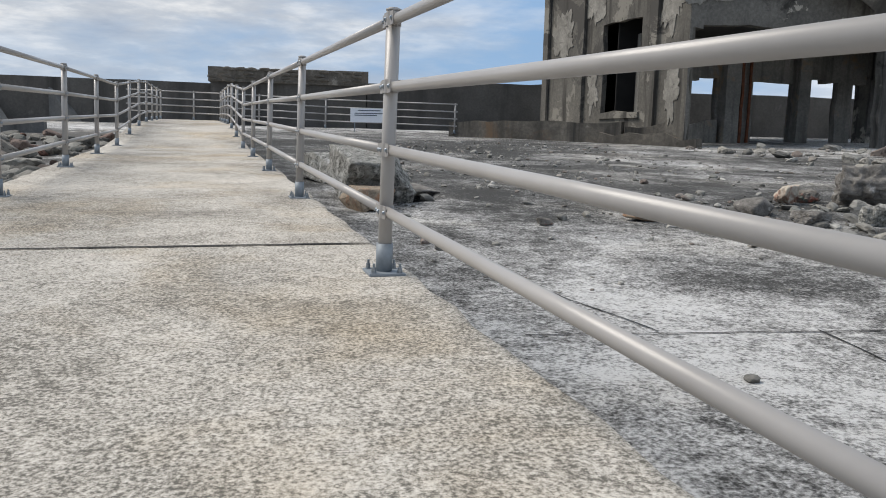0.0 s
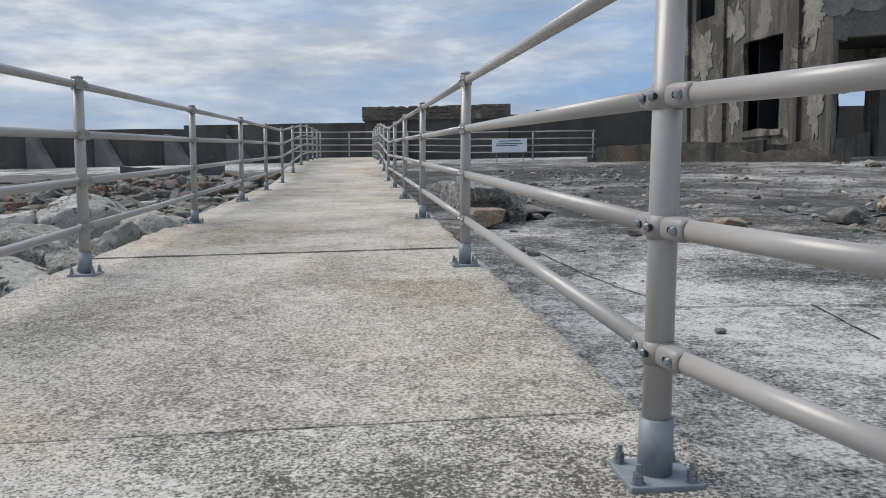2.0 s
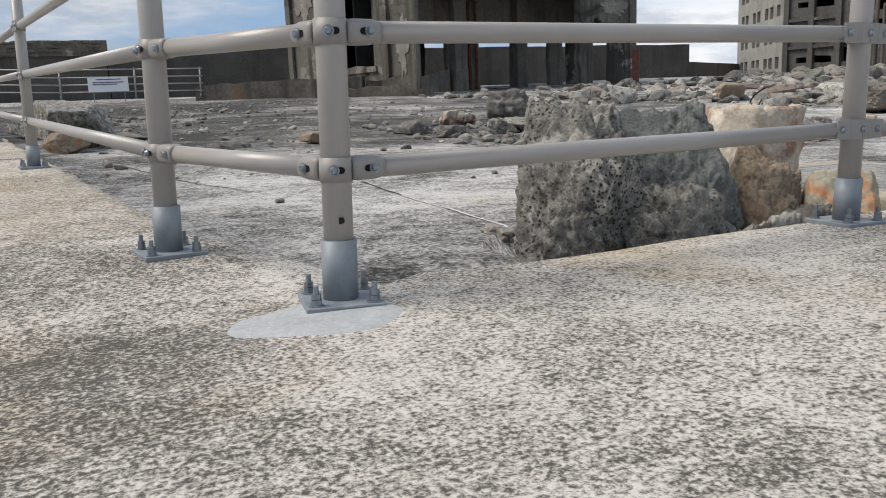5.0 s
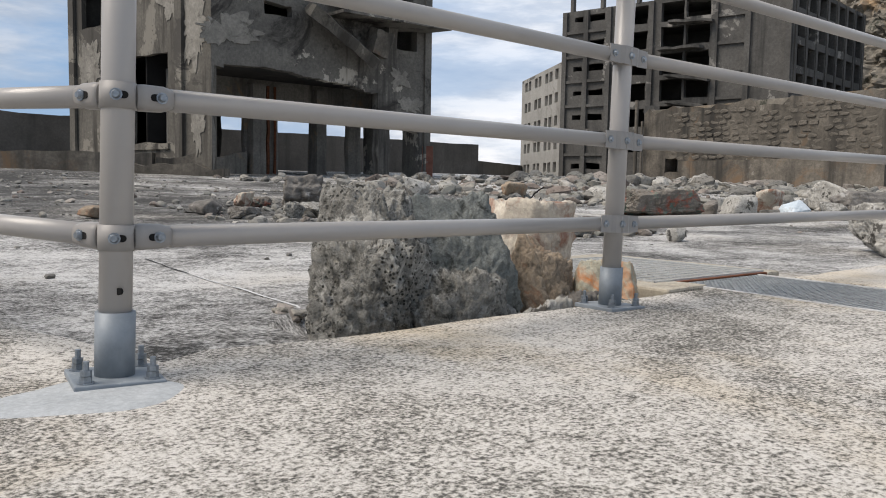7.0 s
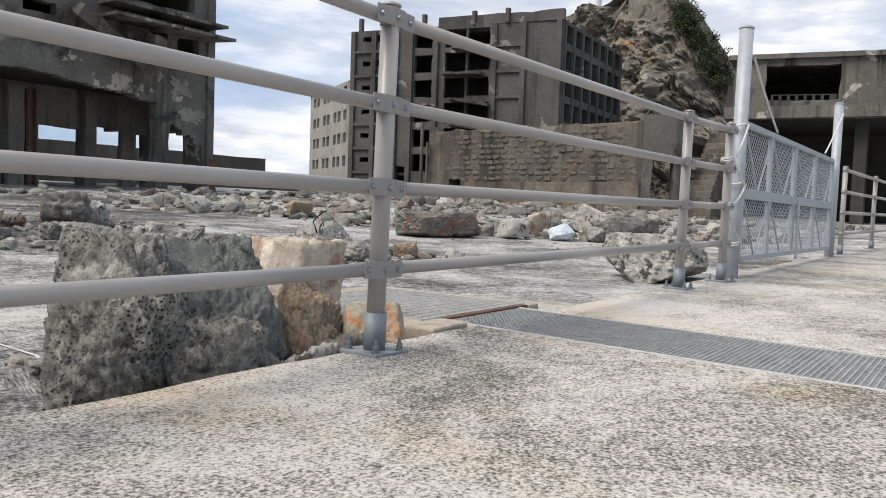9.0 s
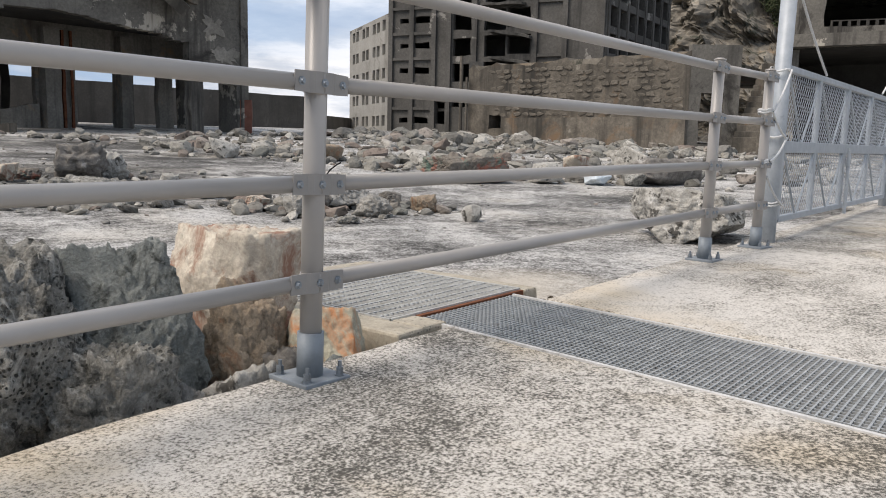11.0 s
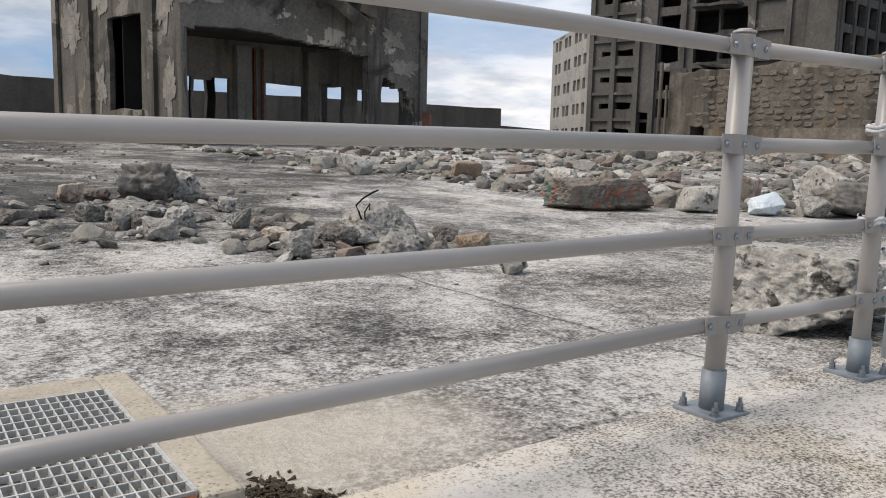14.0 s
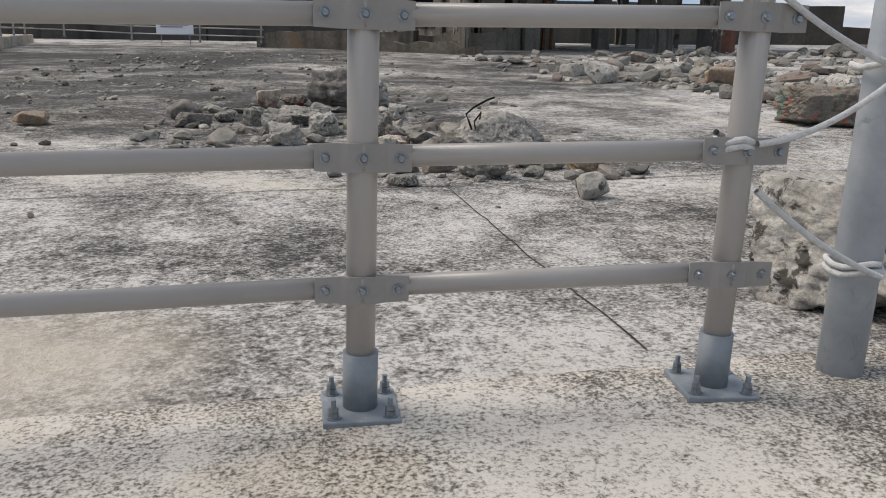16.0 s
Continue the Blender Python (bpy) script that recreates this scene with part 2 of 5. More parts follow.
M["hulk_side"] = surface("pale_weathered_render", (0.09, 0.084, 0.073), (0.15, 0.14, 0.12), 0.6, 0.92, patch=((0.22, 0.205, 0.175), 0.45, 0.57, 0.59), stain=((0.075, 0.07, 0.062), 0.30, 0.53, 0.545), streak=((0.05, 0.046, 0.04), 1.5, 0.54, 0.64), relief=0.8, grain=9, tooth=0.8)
# interior concrete with the indoor shade put into its base colour
M["inner"] = surface("shade_dark_interior_concrete", (0.035, 0.034, 0.032), (0.075, 0.072, 0.066), 0.7, 0.95, streak=((0.13, 0.12, 0.10), 1.0, 0.62, 0.75), relief=0.5, grain=10)
M["hall_inner"] = surface("grimy_hall_concrete", (0.15, 0.143, 0.128), (0.27, 0.255, 0.225), 0.7, 0.95, stain=((0.30, 0.22, 0.14), 0.5, 0.58, 0.66), streak=((0.07, 0.062, 0.054), 1.2, 0.54, 0.68), relief=0.7, grain=10, tooth=0.8)
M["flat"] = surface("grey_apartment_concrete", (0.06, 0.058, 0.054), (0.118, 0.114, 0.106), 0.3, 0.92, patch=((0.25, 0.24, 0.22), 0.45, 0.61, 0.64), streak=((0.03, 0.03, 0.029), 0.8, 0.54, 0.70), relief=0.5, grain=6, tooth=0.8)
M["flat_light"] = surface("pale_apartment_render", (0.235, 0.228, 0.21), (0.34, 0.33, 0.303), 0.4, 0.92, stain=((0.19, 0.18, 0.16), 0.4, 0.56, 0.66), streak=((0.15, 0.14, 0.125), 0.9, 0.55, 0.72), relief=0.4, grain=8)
M["seawall"] = surface("dark_seawall_concrete", (0.068, 0.063, 0.057), (0.125, 0.117, 0.106), 0.35, 0.93, streak=((0.042, 0.039, 0.036), 0.7, 0.5, 0.7), patch=((0.17, 0.16, 0.145), 0.5, 0.62, 0.72), relief=0.7, grain=9)
M["masonry"] = surface("old_masonry", (0.085, 0.077, 0.065), (0.22, 0.196, 0.163), 0.9, 0.92, patch=((0.34, 0.315, 0.27), 0.6, 0.61, 0.65), stain=((0.20, 0.135, 0.085), 0.32, 0.54, 0.66), streak=((0.05, 0.047, 0.042), 0.9, 0.50, 0.66), relief=1.0, grain=7, tooth=0.9, vary=0.3)
M["brick"] = surface("red_brick", (0.20, 0.085, 0.06), (0.31, 0.14, 0.10), 3, 0.9, stain=((0.28, 0.26, 0.24), 2.0, 0.6, 0.7), relief=0.5, vary=0.4)
M["kerb"] = surface("tan_kerb_concrete", (0.32, 0.29, 0.235), (0.46, 0.42, 0.345), 5, 0.9, speck=((0.2, 0.185, 0.16), 50, 0.3), stain=((0.22, 0.2, 0.17), 3, 0.6, 0.7), relief=0.4, grain=60)
M["grey_rock"] = surface("grey_lichened_rock", (0.17, 0.167, 0.15), (0.44, 0.43, 0.395), 18.0, 0.93, stain=((0.62, 0.61, 0.57), 6.0, 0.52, 0.64), patch=((0.035, 0.036, 0.03), 16.0, 0.50, 0.66), speck=((0.05, 0.05, 0.044), 60, 0.36), relief=1.0, grain=120, tooth=0.95)
M["blue_rock"] = surface("slate_blue_rock", (0.15, 0.168, 0.166), (0.31, 0.33, 0.315), 13, 0.93, patch=((0.05, 0.055, 0.05), 14.0, 0.52, 0.66), stain=((0.30, 0.30, 0.285), 9.0, 0.60, 0.72), relief=1.0, grain=120, tooth=0.95)
M["brown_rock"] = surface("brown_stained_rock", (0.24, 0.19, 0.14), (0.40, 0.33, 0.25), 9, 0.93, stain=((0.36, 0.17, 0.085), 3.2, 0.52, 0.66), patch=((0.10, 0.09, 0.072), 8.0, 0.56, 0.68), relief=1.0, grain=70, tooth=0.9)
M["orange_rock"] = surface("orange_stained_rock", (0.30, 0.285, 0.22), (0.45, 0.43, 0.345), 6, 0.93, stain=((0.50, 0.20, 0.075), 3.6, 0.44, 0.57), patch=((0.26, 0.25, 0.20), 5.0, 0.57, 0.63), relief=0.7, grain=70, tooth=0.7)
M["tan_rock"] = surface("pale_tan_stone", (0.44, 0.39, 0.32), (0.60, 0.545, 0.46), 6, 0.92, stain=((0.31, 0.185, 0.135), 3.4, 0.48, 0.58), patch=((0.21, 0.19, 0.155), 8.0, 0.57, 0.68), relief=0.9, grain=60, tooth=0.8)
M["pale_rock"] = surface("pale_concrete_chunk", (0.28, 0.27, 0.245), (0.56, 0.545, 0.505), 8, 0.93, patch=((0.09, 0.086, 0.077), 7.0, 0.55, 0.60), stain=((0.62, 0.61, 0.58), 4.0, 0.60, 0.64), relief=1.0, grain=55, tooth=0.95)
M["mid_rock"] = surface("grey_concrete_chunk", (0.23, 0.222, 0.203), (0.46, 0.446, 0.414), 11, 0.93, patch=((0.10, 0.096, 0.086), 9.0, 0.55, 0.66), stain=((0.50, 0.49, 0.46), 6.0, 0.60, 0.70), relief=1.0, grain=60, tooth=0.95)
M["dark_rock"] = surface("dark_pitted_rock", (0.10, 0.093, 0.084), (0.27, 0.253, 0.23), 8, 0.94, patch=((0.40, 0.385, 0.36), 3.2, 0.60, 0.64), relief=1.0, grain=60, tooth=0.95)
M["red_rock"] = surface("red_stained_rubble", (0.14, 0.125, 0.105), (0.26, 0.235, 0.205), 5.0, 0.93, patch=((0.33, 0.12, 0.085), 1.6, 0.53, 0.60), stain=((0.13, 0.20, 0.165), 1.7, 0.53, 0.60), relief=1.0, grain=50, tooth=0.95)
M["white_rock"] = surface("bluish_white_stone", (0.44, 0.51, 0.56), (0.60, 0.66, 0.70), 3, 0.85, stain=((0.36, 0.36, 0.34), 2, 0.58, 0.68), relief=0.6, grain=30)


def island_surface(name, tones, grain=30, relief=0.9):
    """Mixed rubble: each loose piece takes its own tone."""
    m = surface(name, (0.42, 0.42, 0.41), (0.72, 0.72, 0.70), 7, 0.93, relief=relief, grain=grain, patch=((0.20, 0.20, 0.19), 6.0, 0.55, 0.62), tooth=0.9)
    t = m.node_tree
    b = next(n for n in t.nodes if n.type == "BSDF_PRINCIPLED")
    old = b.inputs["Base Color"].links[0].from_socket
    geo = node(t, "ShaderNodeNewGeometry")
    tone = ramp(t, geo.outputs["Random Per Island"], [(i / len(tones), c) for i, c in enumerate(tones)])
    t.links.new(mix(t, 1.0, old, tone, "MULTIPLY"), b.inputs["Base Color"])
    return m


M["rubble"] = island_surface("mixed_rubble", [(0.30, 0.295, 0.28), (0.50, 0.485, 0.45), (0.22, 0.213, 0.20), (0.42, 0.40, 0.365), (0.74, 0.715, 0.67), (0.34, 0.275, 0.24), (0.33, 0.33, 0.305), (0.47, 0.445, 0.40)], grain=45)
M["warm_rubble"] = island_surface("warm_rubble", [(0.26, 0.25, 0.23), (0.40, 0.385, 0.35), (0.17, 0.163, 0.15), (0.34, 0.31, 0.27), (0.48, 0.46, 0.42), (0.13, 0.125, 0.115), (0.34, 0.17, 0.125), (0.24, 0.235, 0.215)], grain=45)
M["leaf"] = island_surface("scrub_leaves", [(0.07, 0.10, 0.045), (0.10, 0.13, 0.06), (0.13, 0.13, 0.07), (0.06, 0.085, 0.04)], relief=0.1)
M["cliff"] = surface("cliff_rock", (0.09, 0.083, 0.07), (0.27, 0.245, 0.205), 0.5, 0.95, stain=((0.33, 0.23, 0.14), 0.16, 0.55, 0.66), patch=((0.065, 0.066, 0.052), 0.6, 0.55, 0.60), relief=1.0, grain=2.2, tooth=0.95)


# ---- mesh helpers ----
def part(name, bm, material, parent=None, label="", smooth=False):
    me = bpy.data.meshes.new(name)
    bm.normal_update()
    bm.to_mesh(me)
    bm.free()
    if smooth:
        for f in me.polygons:
            f.use_smooth = True
    me.materials.append(material)
    ob = new(name, me)
    if parent:
        ob.parent = parent
    if label:
        ob["label"] = label
    return ob


def thing(name, label, category, at=(0, 0, 0), group="", kind=""):
    ob = new(name)
    ob.location = at
    return tagged(ob, label, category, group, kind)


def add_box(bm, x0, x1, y0, y1, z0, z1, bevel=0.0):
    r = bmesh.ops.create_cube(bm, size=1.0, matrix=Matrix.Translation(((x0 + x1) / 2, (y0 + y1) / 2, (z0 + z1) / 2)) @ Matrix.Diagonal((x1 - x0, y1 - y0, z1 - z0, 1)))
    if bevel:
        edges = list({e for v in r["verts"] for e in v.link_edges})
        bmesh.ops.bevel(bm, geom=edges, offset=bevel, segments=2, affect="EDGES", profile=0.5)
    return bm


def box(x0, x1, y0, y1, z0, z1, bevel=0.0):
    return add_box(bmesh.new(), x0, x1, y0, y1, z0, z1, bevel)


def add_tube(bm, a, b, r, seg=16, r2=None, caps=True):
    a, b = Vector(a), Vector(b)
    q = (b - a).to_track_quat("Z", "Y").to_matrix().to_4x4()
    bmesh.ops.create_cone(bm, cap_ends=caps, segments=seg, radius1=r, radius2=r if r2 is None else r2, depth=(b - a).length, matrix=Matrix.Translation((a + b) / 2) @ q)
    return bm


def tube(a, b, r, seg=16, r2=None):
    return add_tube(bmesh.new(), a, b, r, seg, r2)


def curve_tube(name, pts, r, material, parent=None, label=""):
    """A round cord along smooth points, as a mesh."""
    bm = bmesh.new()
    rings = []
    n = len(pts)
    for i, p in enumerate(pts):
        p = Vector(p)
        d = (Vector(pts[min(i + 1, n - 1)]) - Vector(pts[max(i - 1, 0)])).normalized()
        q = d.to_track_quat("Z", "Y")
        rings.append([bm.verts.new(p + q @ Vector((r * math.cos(a), r * math.sin(a), 0))) for a in (k * math.tau / 8 for k in range(8))])
    for a, b in zip(rings, rings[1:]):
        for k in range(8):
            bm.faces.new((a[k], a[(k + 1) % 8], b[(k + 1) % 8], b[k]))
    return part(name, bm, material, parent, label, smooth=True)


def stone_bm(bm, size, seed, subdiv=4, facets=9, rough=0.06, m=None, skew=0.26):
    """A broken stone: a skewed block with its corners struck off by random planes, then roughened at four scales."""
    rnd = random.Random(seed)
    planes = []
    for ax in ((1, 0, 0), (-1, 0, 0), (0, 1, 0), (0, -1, 0), (0, 0, 1), (0, 0, -1)):
        n = (Vector(ax) + Vector((rnd.gauss(0, skew), rnd.gauss(0, skew), rnd.gauss(0, skew)))).normalized()
        planes.append((n, rnd.uniform(0.74, 0.9)))
    for _ in range(facets):
        n = Vector((rnd.gauss(0, 1), rnd.gauss(0, 1), rnd.gauss(0.15, 1))).normalized()
        planes.append((n, rnd.uniform(0.72, 0.98)))
    r = bmesh.ops.create_icosphere(bm, subdivisions=subdiv, radius=1.0)
    off = Vector((rnd.uniform(-50, 50), rnd.uniform(-50, 50), rnd.uniform(-50, 50)))
    hard = max(0.5 * (size[0] + size[1]), 0.01)
    for v in r["verts"]:
        d = v.co.normalized()
        k = min(h / d.dot(n) for n, h in planes if d.dot(n) > 0.05)
        p = d * k
        w = Vector((p.x * size[0], p.y * size[1], p.z * size[2])) / hard
        k2 = 0.9 * noise.noise(w * 1.7 + off) + 0.7 * noise.noise(w * 4.3 + off) + 0.5 * noise.noise(w * 10 + off)
        if subdiv > 4:
            k2 += 0.42 * noise.noise(w * 21 + off) - 1.1 * max(0.0, noise.noise(w * 6 + off * 1.3) - 0.22)
        if subdiv > 5:
            k2 += 0.34 * noise.noise(w * 43 + off) - 0.8 * max(0.0, noise.noise(w * 15 + off * 1.7) - 0.25)
        v.co = d * (k + rough * k2)
    for ax in range(3):
        lo, hi = min(v.co[ax] for v in r["verts"]), max(v.co[ax] for v in r["verts"])
        for v in r["verts"]:
            v.co[ax] = (v.co[ax] - (lo + hi) / 2) * size[ax] / (hi - lo)
    if m:
        for v in r["verts"]:
            v.co = m @ v.co
    return bm


def boulder(at, size, material, label, seed, turn=0.0, tilt=0.0, subdiv=5, facets=9, rough=0.06, name="boulder", group="", category="boulder", skew=0.26):
    ob = part(name, stone_bm(bmesh.new(), size, seed, subdiv, facets, rough, None, skew), material, smooth=subdiv > 3)
    ob.matrix_basis = pose(at[0], at[1], at[2] + size[2] * 0.48, tilt, tilt * 0.6, turn)
    return tagged(ob, label, category, group)


def ruin_wall(p0, p1, z0, z1, thick, holes=(), step=0.6, ragged=0.05, seed=0, top=0.0):
    """A wall between plan points p0 and p1, thick behind its face (to the left of the way), with real openings (s0, s1, z0, z1)
    in metres along it, whose edges and face are uneven. top: unevenness of its upper edge."""
    p0, p1 = Vector((*p0, 0)), Vector((*p1, 0))
    run = (p1 - p0).length
    d = (p1 - p0) / run
    nrm = Vector((-d.y, d.x, 0))

    def cuts(lo, hi, marks):
        c = sorted({lo, hi, *[q for q in marks if lo < q < hi]})
        out = []
        for a, b in zip(c, c[1:]):
            k = max(1, round((b - a) / step))
            out += [a + (b - a) * i / k for i in range(k)]
        return out + [hi]

    ss = cuts(0, run, [q for h in holes for q in h[:2]])
    zs = cuts(z0, z1, [q for h in holes for q in h[2:4]])
    solid = [[not any(h[0] < (a + b) / 2 < h[1] and h[2] < (c + e) / 2 < h[3] for h in holes) for c, e in zip(zs, zs[1:])] for a, b in zip(ss, ss[1:])]
    bm = bmesh.new()
    grid = {}

    def vert(i, j, k):
        if (i, j, k) not in grid:
            s, z = ss[i], zs[j]
            q = Vector((s * 1.3 + seed * 7.1, z * 1.3, seed * 3.3))
            js = ragged * noise.noise(q) * 2 if 0 < i < len(ss) - 1 else 0
            jz = ragged * noise.noise(q + Vector((9, 5, 2))) * 2 if 0 < j < len(zs) - 1 else 0
            if j == len(zs) - 1:
                jz = -top * abs(noise.noise(q * 0.7)) * 2
            jn = ragged * 0.35 * noise.noise(q + Vector((3, 8, 1)))
            grid[i, j, k] = bm.verts.new(p0 + d * (s + js) + nrm * (k * thick + jn) + Vector((0, 0, z + jz)))
        return grid[i, j, k]

    def is_solid(i, j):
        return 0 <= i < len(solid) and 0 <= j < len(solid[0]) and solid[i][j]

    for i in range(len(ss) - 1):
        for j in range(len(zs) - 1):
            if not solid[i][j]:
                continue
            bm.faces.new((vert(i, j, 0), vert(i + 1, j, 0), vert(i + 1, j + 1, 0), vert(i, j + 1, 0)))
            bm.faces.new((vert(i, j, 1), vert(i, j + 1, 1), vert(i + 1, j + 1, 1), vert(i + 1, j, 1)))
            for (di, dj, a, b) in ((-1, 0, (i, j), (i, j + 1)), (1, 0, (i + 1, j + 1), (i + 1, j)), (0, -1, (i + 1, j), (i, j)), (0, 1, (i, j + 1), (i + 1, j + 1))):
                if not is_solid(i + di, j + dj):
                    bm.faces.new((vert(*a, 0), vert(*b, 0), vert(*b, 1), vert(*a, 1)))
    return bm


# ---- plan ----
UP = Vector((-0.146, 0.989))          # the way up the ramp
ACROSS = Vector((-0.989, -0.146))     # from its east fence to its west fence
FOOT = Vector((0.85, 0.30))           # second post, at the foot of the ramp
RISE = [(-20, 0.0), (0, 0.027), (3.3, 0.126), (6.75, 0.226), (10, 0.328), (13.3, 0.42), (16.4, 0.50), (19.4, 0.72), (22.4, 0.94), (25.4, 1.10), (39, 1.45), (60, 1.45)]
WIDTH = 2.52


def ramp_z(s):
    for (a, za), (b, zb) in zip(RISE, RISE[1:]):
        if s <= b:
            return za + (zb - za) * (s - a) / (b - a)
    return RISE[-1][1]


def on_ramp(s, w):
    p = FOOT + UP * s + ACROSS * w
    return p.x, p.y


def deck_z(x):
    return 0.0 if x < 3 else 0.0075 * (x - 3)


def clamp01(v):
    return max(0.0, min(1.0, v))


def yard_z(x, y):
    rel = Vector((x, y)) - FOOT
    west = clamp01((rel.dot(ACROSS) - WIDTH) / 0.5)
    z = -0.11 + 0.037 * min(max(y - 4, 0), 41) + 0.018 * min(max(0, x - 12), 40)
    z = min(z, 1.35)
    pit = clamp01((x - 2.0) / 0.15) * clamp01((3.5 - x) / 0.1) * clamp01((0.75 - y) / 0.35)
    z -= 0.30 * pit
    z -= 0.26 * clamp01(1.6 - 2.2 * math.hypot((x - 1.05) / 0.5, (y - 9.35) / 0.9))
    z -= 0.42 * west * clamp01(1.1 - y / 40)
    z -= 0.5 * clamp01((-0.36 - y) / 0.06)
    z += 0.03 * noise.noise(Vector((x * 0.35, y * 0.35, 1.0))) + 0.008 * noise.noise(Vector((x * 1.7, y * 1.7, 4.0)))
    return z


# ---- ground ----
def graded(lo, hi, step, far):
    c = [lo + step * i for i in range(int((hi - lo) / step) + 1)]
    a, k = step, c[-1]
    up, down = [], []
    while a < far:
        a *= 1.35
        up.append(c[-1] + a)
        down.append(c[0] - a)
    return down[::-1] + c + up


def build_ground():
    xs = graded(-12, 20, 0.25, 2500)
    ys = sorted(graded(-1, 18, 0.25, 2500) + [-0.42, -0.36, -0.33])
    bm = bmesh.new()
    rows = [[bm.verts.new((x, y, yard_z(x, y))) for x in xs] for y in ys]
    for a, b in zip(rows, rows[1:]):
        for i in range(len(xs) - 1):
            bm.faces.new((a[i], a[i + 1], b[i + 1], b[i]))
    return tagged(part("ground", bm, M["yard"], smooth=True), "weathered dark grey concrete yard with pale worn patches", "ground", kind="structure")


build_ground()


def outline(pts, step=0.12, jitter=0.012, seed=1):
    """Subdivide a plan outline and make it slightly uneven, as broken concrete edges are."""
    rnd = random.Random(seed)
    out = []
    for (x0, y0, *j0), (x1, y1, *_) in zip(pts, pts[1:] + pts[:1]):
        n = max(1, int(math.hypot(x1 - x0, y1 - y0) / step))
        j = j0[0] if j0 else jitter
        for i in range(n):
            k = i / n
            w = j if i else 0
            out.append((x0 + (x1 - x0) * k + rnd.uniform(-w, w), y0 + (y1 - y0) * k + rnd.uniform(-w, w)))
    return out


def slab(pts, z, depth, material, parent, name="slab", edge=0.014, plain=None, **kw):
    bm = bmesh.new()
    pts = outline(pts, **kw)
    top = bm.faces.new([bm.verts.new((x, y, z(x, y))) for x, y in pts])
    bm.normal_update()
    if top.normal.z < 0:
        top.normal_flip()
    r = bmesh.ops.extrude_face_region(bm, geom=[top])
    low = [v for v in r["geom"] if isinstance(v, bmesh.types.BMVert)]
    for v in low:
        v.co.z -= depth
    bmesh.ops.recalc_face_normals(bm, faces=bm.faces)
    if edge:
        low_set = set(low)
        rim = [e for e in bm.edges if e.verts[0] not in low_set and e.verts[1] not in low_set]
        if plain:
            rim = [e for e in rim if not (plain(*e.verts[0].co.xy) and plain(*e.verts[1].co.xy))]
        bmesh.ops.bevel(bm, geom=rim, offset=edge, segments=2, affect="EDGES", profile=0.6, clamp_overlap=True)
    bmesh.ops.triangulate(bm, faces=[f for f in bm.faces if len(f.verts) > 4])
    return part(name, bm, material, parent)


pavement = thing("pavement", "pale speckled concrete deck and long ramp cast in slabs", "pavement", kind="structure")
EDGE_Y = -0.335
CH = [(3.70, 4.40, EDGE_Y), (2.93, 3.63, -7.0)]     # the drain channel's two sides, at the deck's edge and far out
dz = lambda x, y: deck_z(x)
ll, rr = on_ramp(0.42, WIDTH + 0.14), on_ramp(0.42, -0.13)
l2, r2 = on_ramp(-0.75, WIDTH + 0.14), on_ramp(-0.75, -0.34)


def apron_s(x, y):
    return (Vector((x, y)) - FOOT).dot(UP)


on_seam = lambda x, y: abs(apron_s(x, y) + 0.75) < 0.004
slab([(-9.0, -7.0), (CH[1][0] - 0.016, -7.0), (CH[0][0] - 0.016, EDGE_Y), (3.3, EDGE_Y, 0.03), (2.9, EDGE_Y), (1.75, EDGE_Y - 0.02), (1.42, EDGE_Y + 0.03, 0.02), (*r2, 0.0), (*l2, 0.012), (-9, -1.2)], dz, 0.5, M["deck"], pavement, plain=on_seam)
slab([(*r2, 0.015), (*rr, 0.009), (*ll, 0.02), (*l2, 0.0)], lambda x, y: ramp_z(0.42) * clamp01((apron_s(x, y) + 0.75) / 1.17), 0.5, M["deck"], pavement, plain=on_seam)
slab([(CH[1][1] + 0.016, -7.0), (9.6, -7.0), (9.6, EDGE_Y), (CH[0][1] + 0.016, EDGE_Y)], dz, 0.5, M["deck"], pavement, seed=2)
for x0, x1 in ((9.61, 14.5), (14.51, 21), (21.01, 34)):
    slab([(x0, -7.0), (x1, -7.0), (x1, EDGE_Y), (x0, EDGE_Y)], dz, 0.6, M["deck"], pavement, seed=int(x0))
RAMP_CUTS = [0.416, 4.15, 8.2, 12.2, 16.4, 19.4, 22.4, 25.4, 30.0, 36.5]
for i, (a, b) in enumerate(zip(RAMP_CUTS, RAMP_CUTS[1:])):
    za, zb = ramp_z(a), ramp_z(b)

    def rz(x, y, a=a, b=b, za=za, zb=zb):
        s = (Vector((x, y)) - FOOT).dot(UP)
        return za + (zb - za) * (s - a) / (b - a)

    c = [on_ramp(a + 0.006, -0.13), on_ramp(b - 0.006, -0.13), on_ramp(b - 0.006, WIDTH + 0.13), on_ramp(a + 0.006, WIDTH + 0.13)]
    slab([(*c[0], 0.02), (*c[1], 0.0), (*c[2], 0.03), (*c[3], 0.0)], rz, 0.9, M["ramp"], pavement, seed=20 + i, step=0.3 if i < 3 else 1.0)

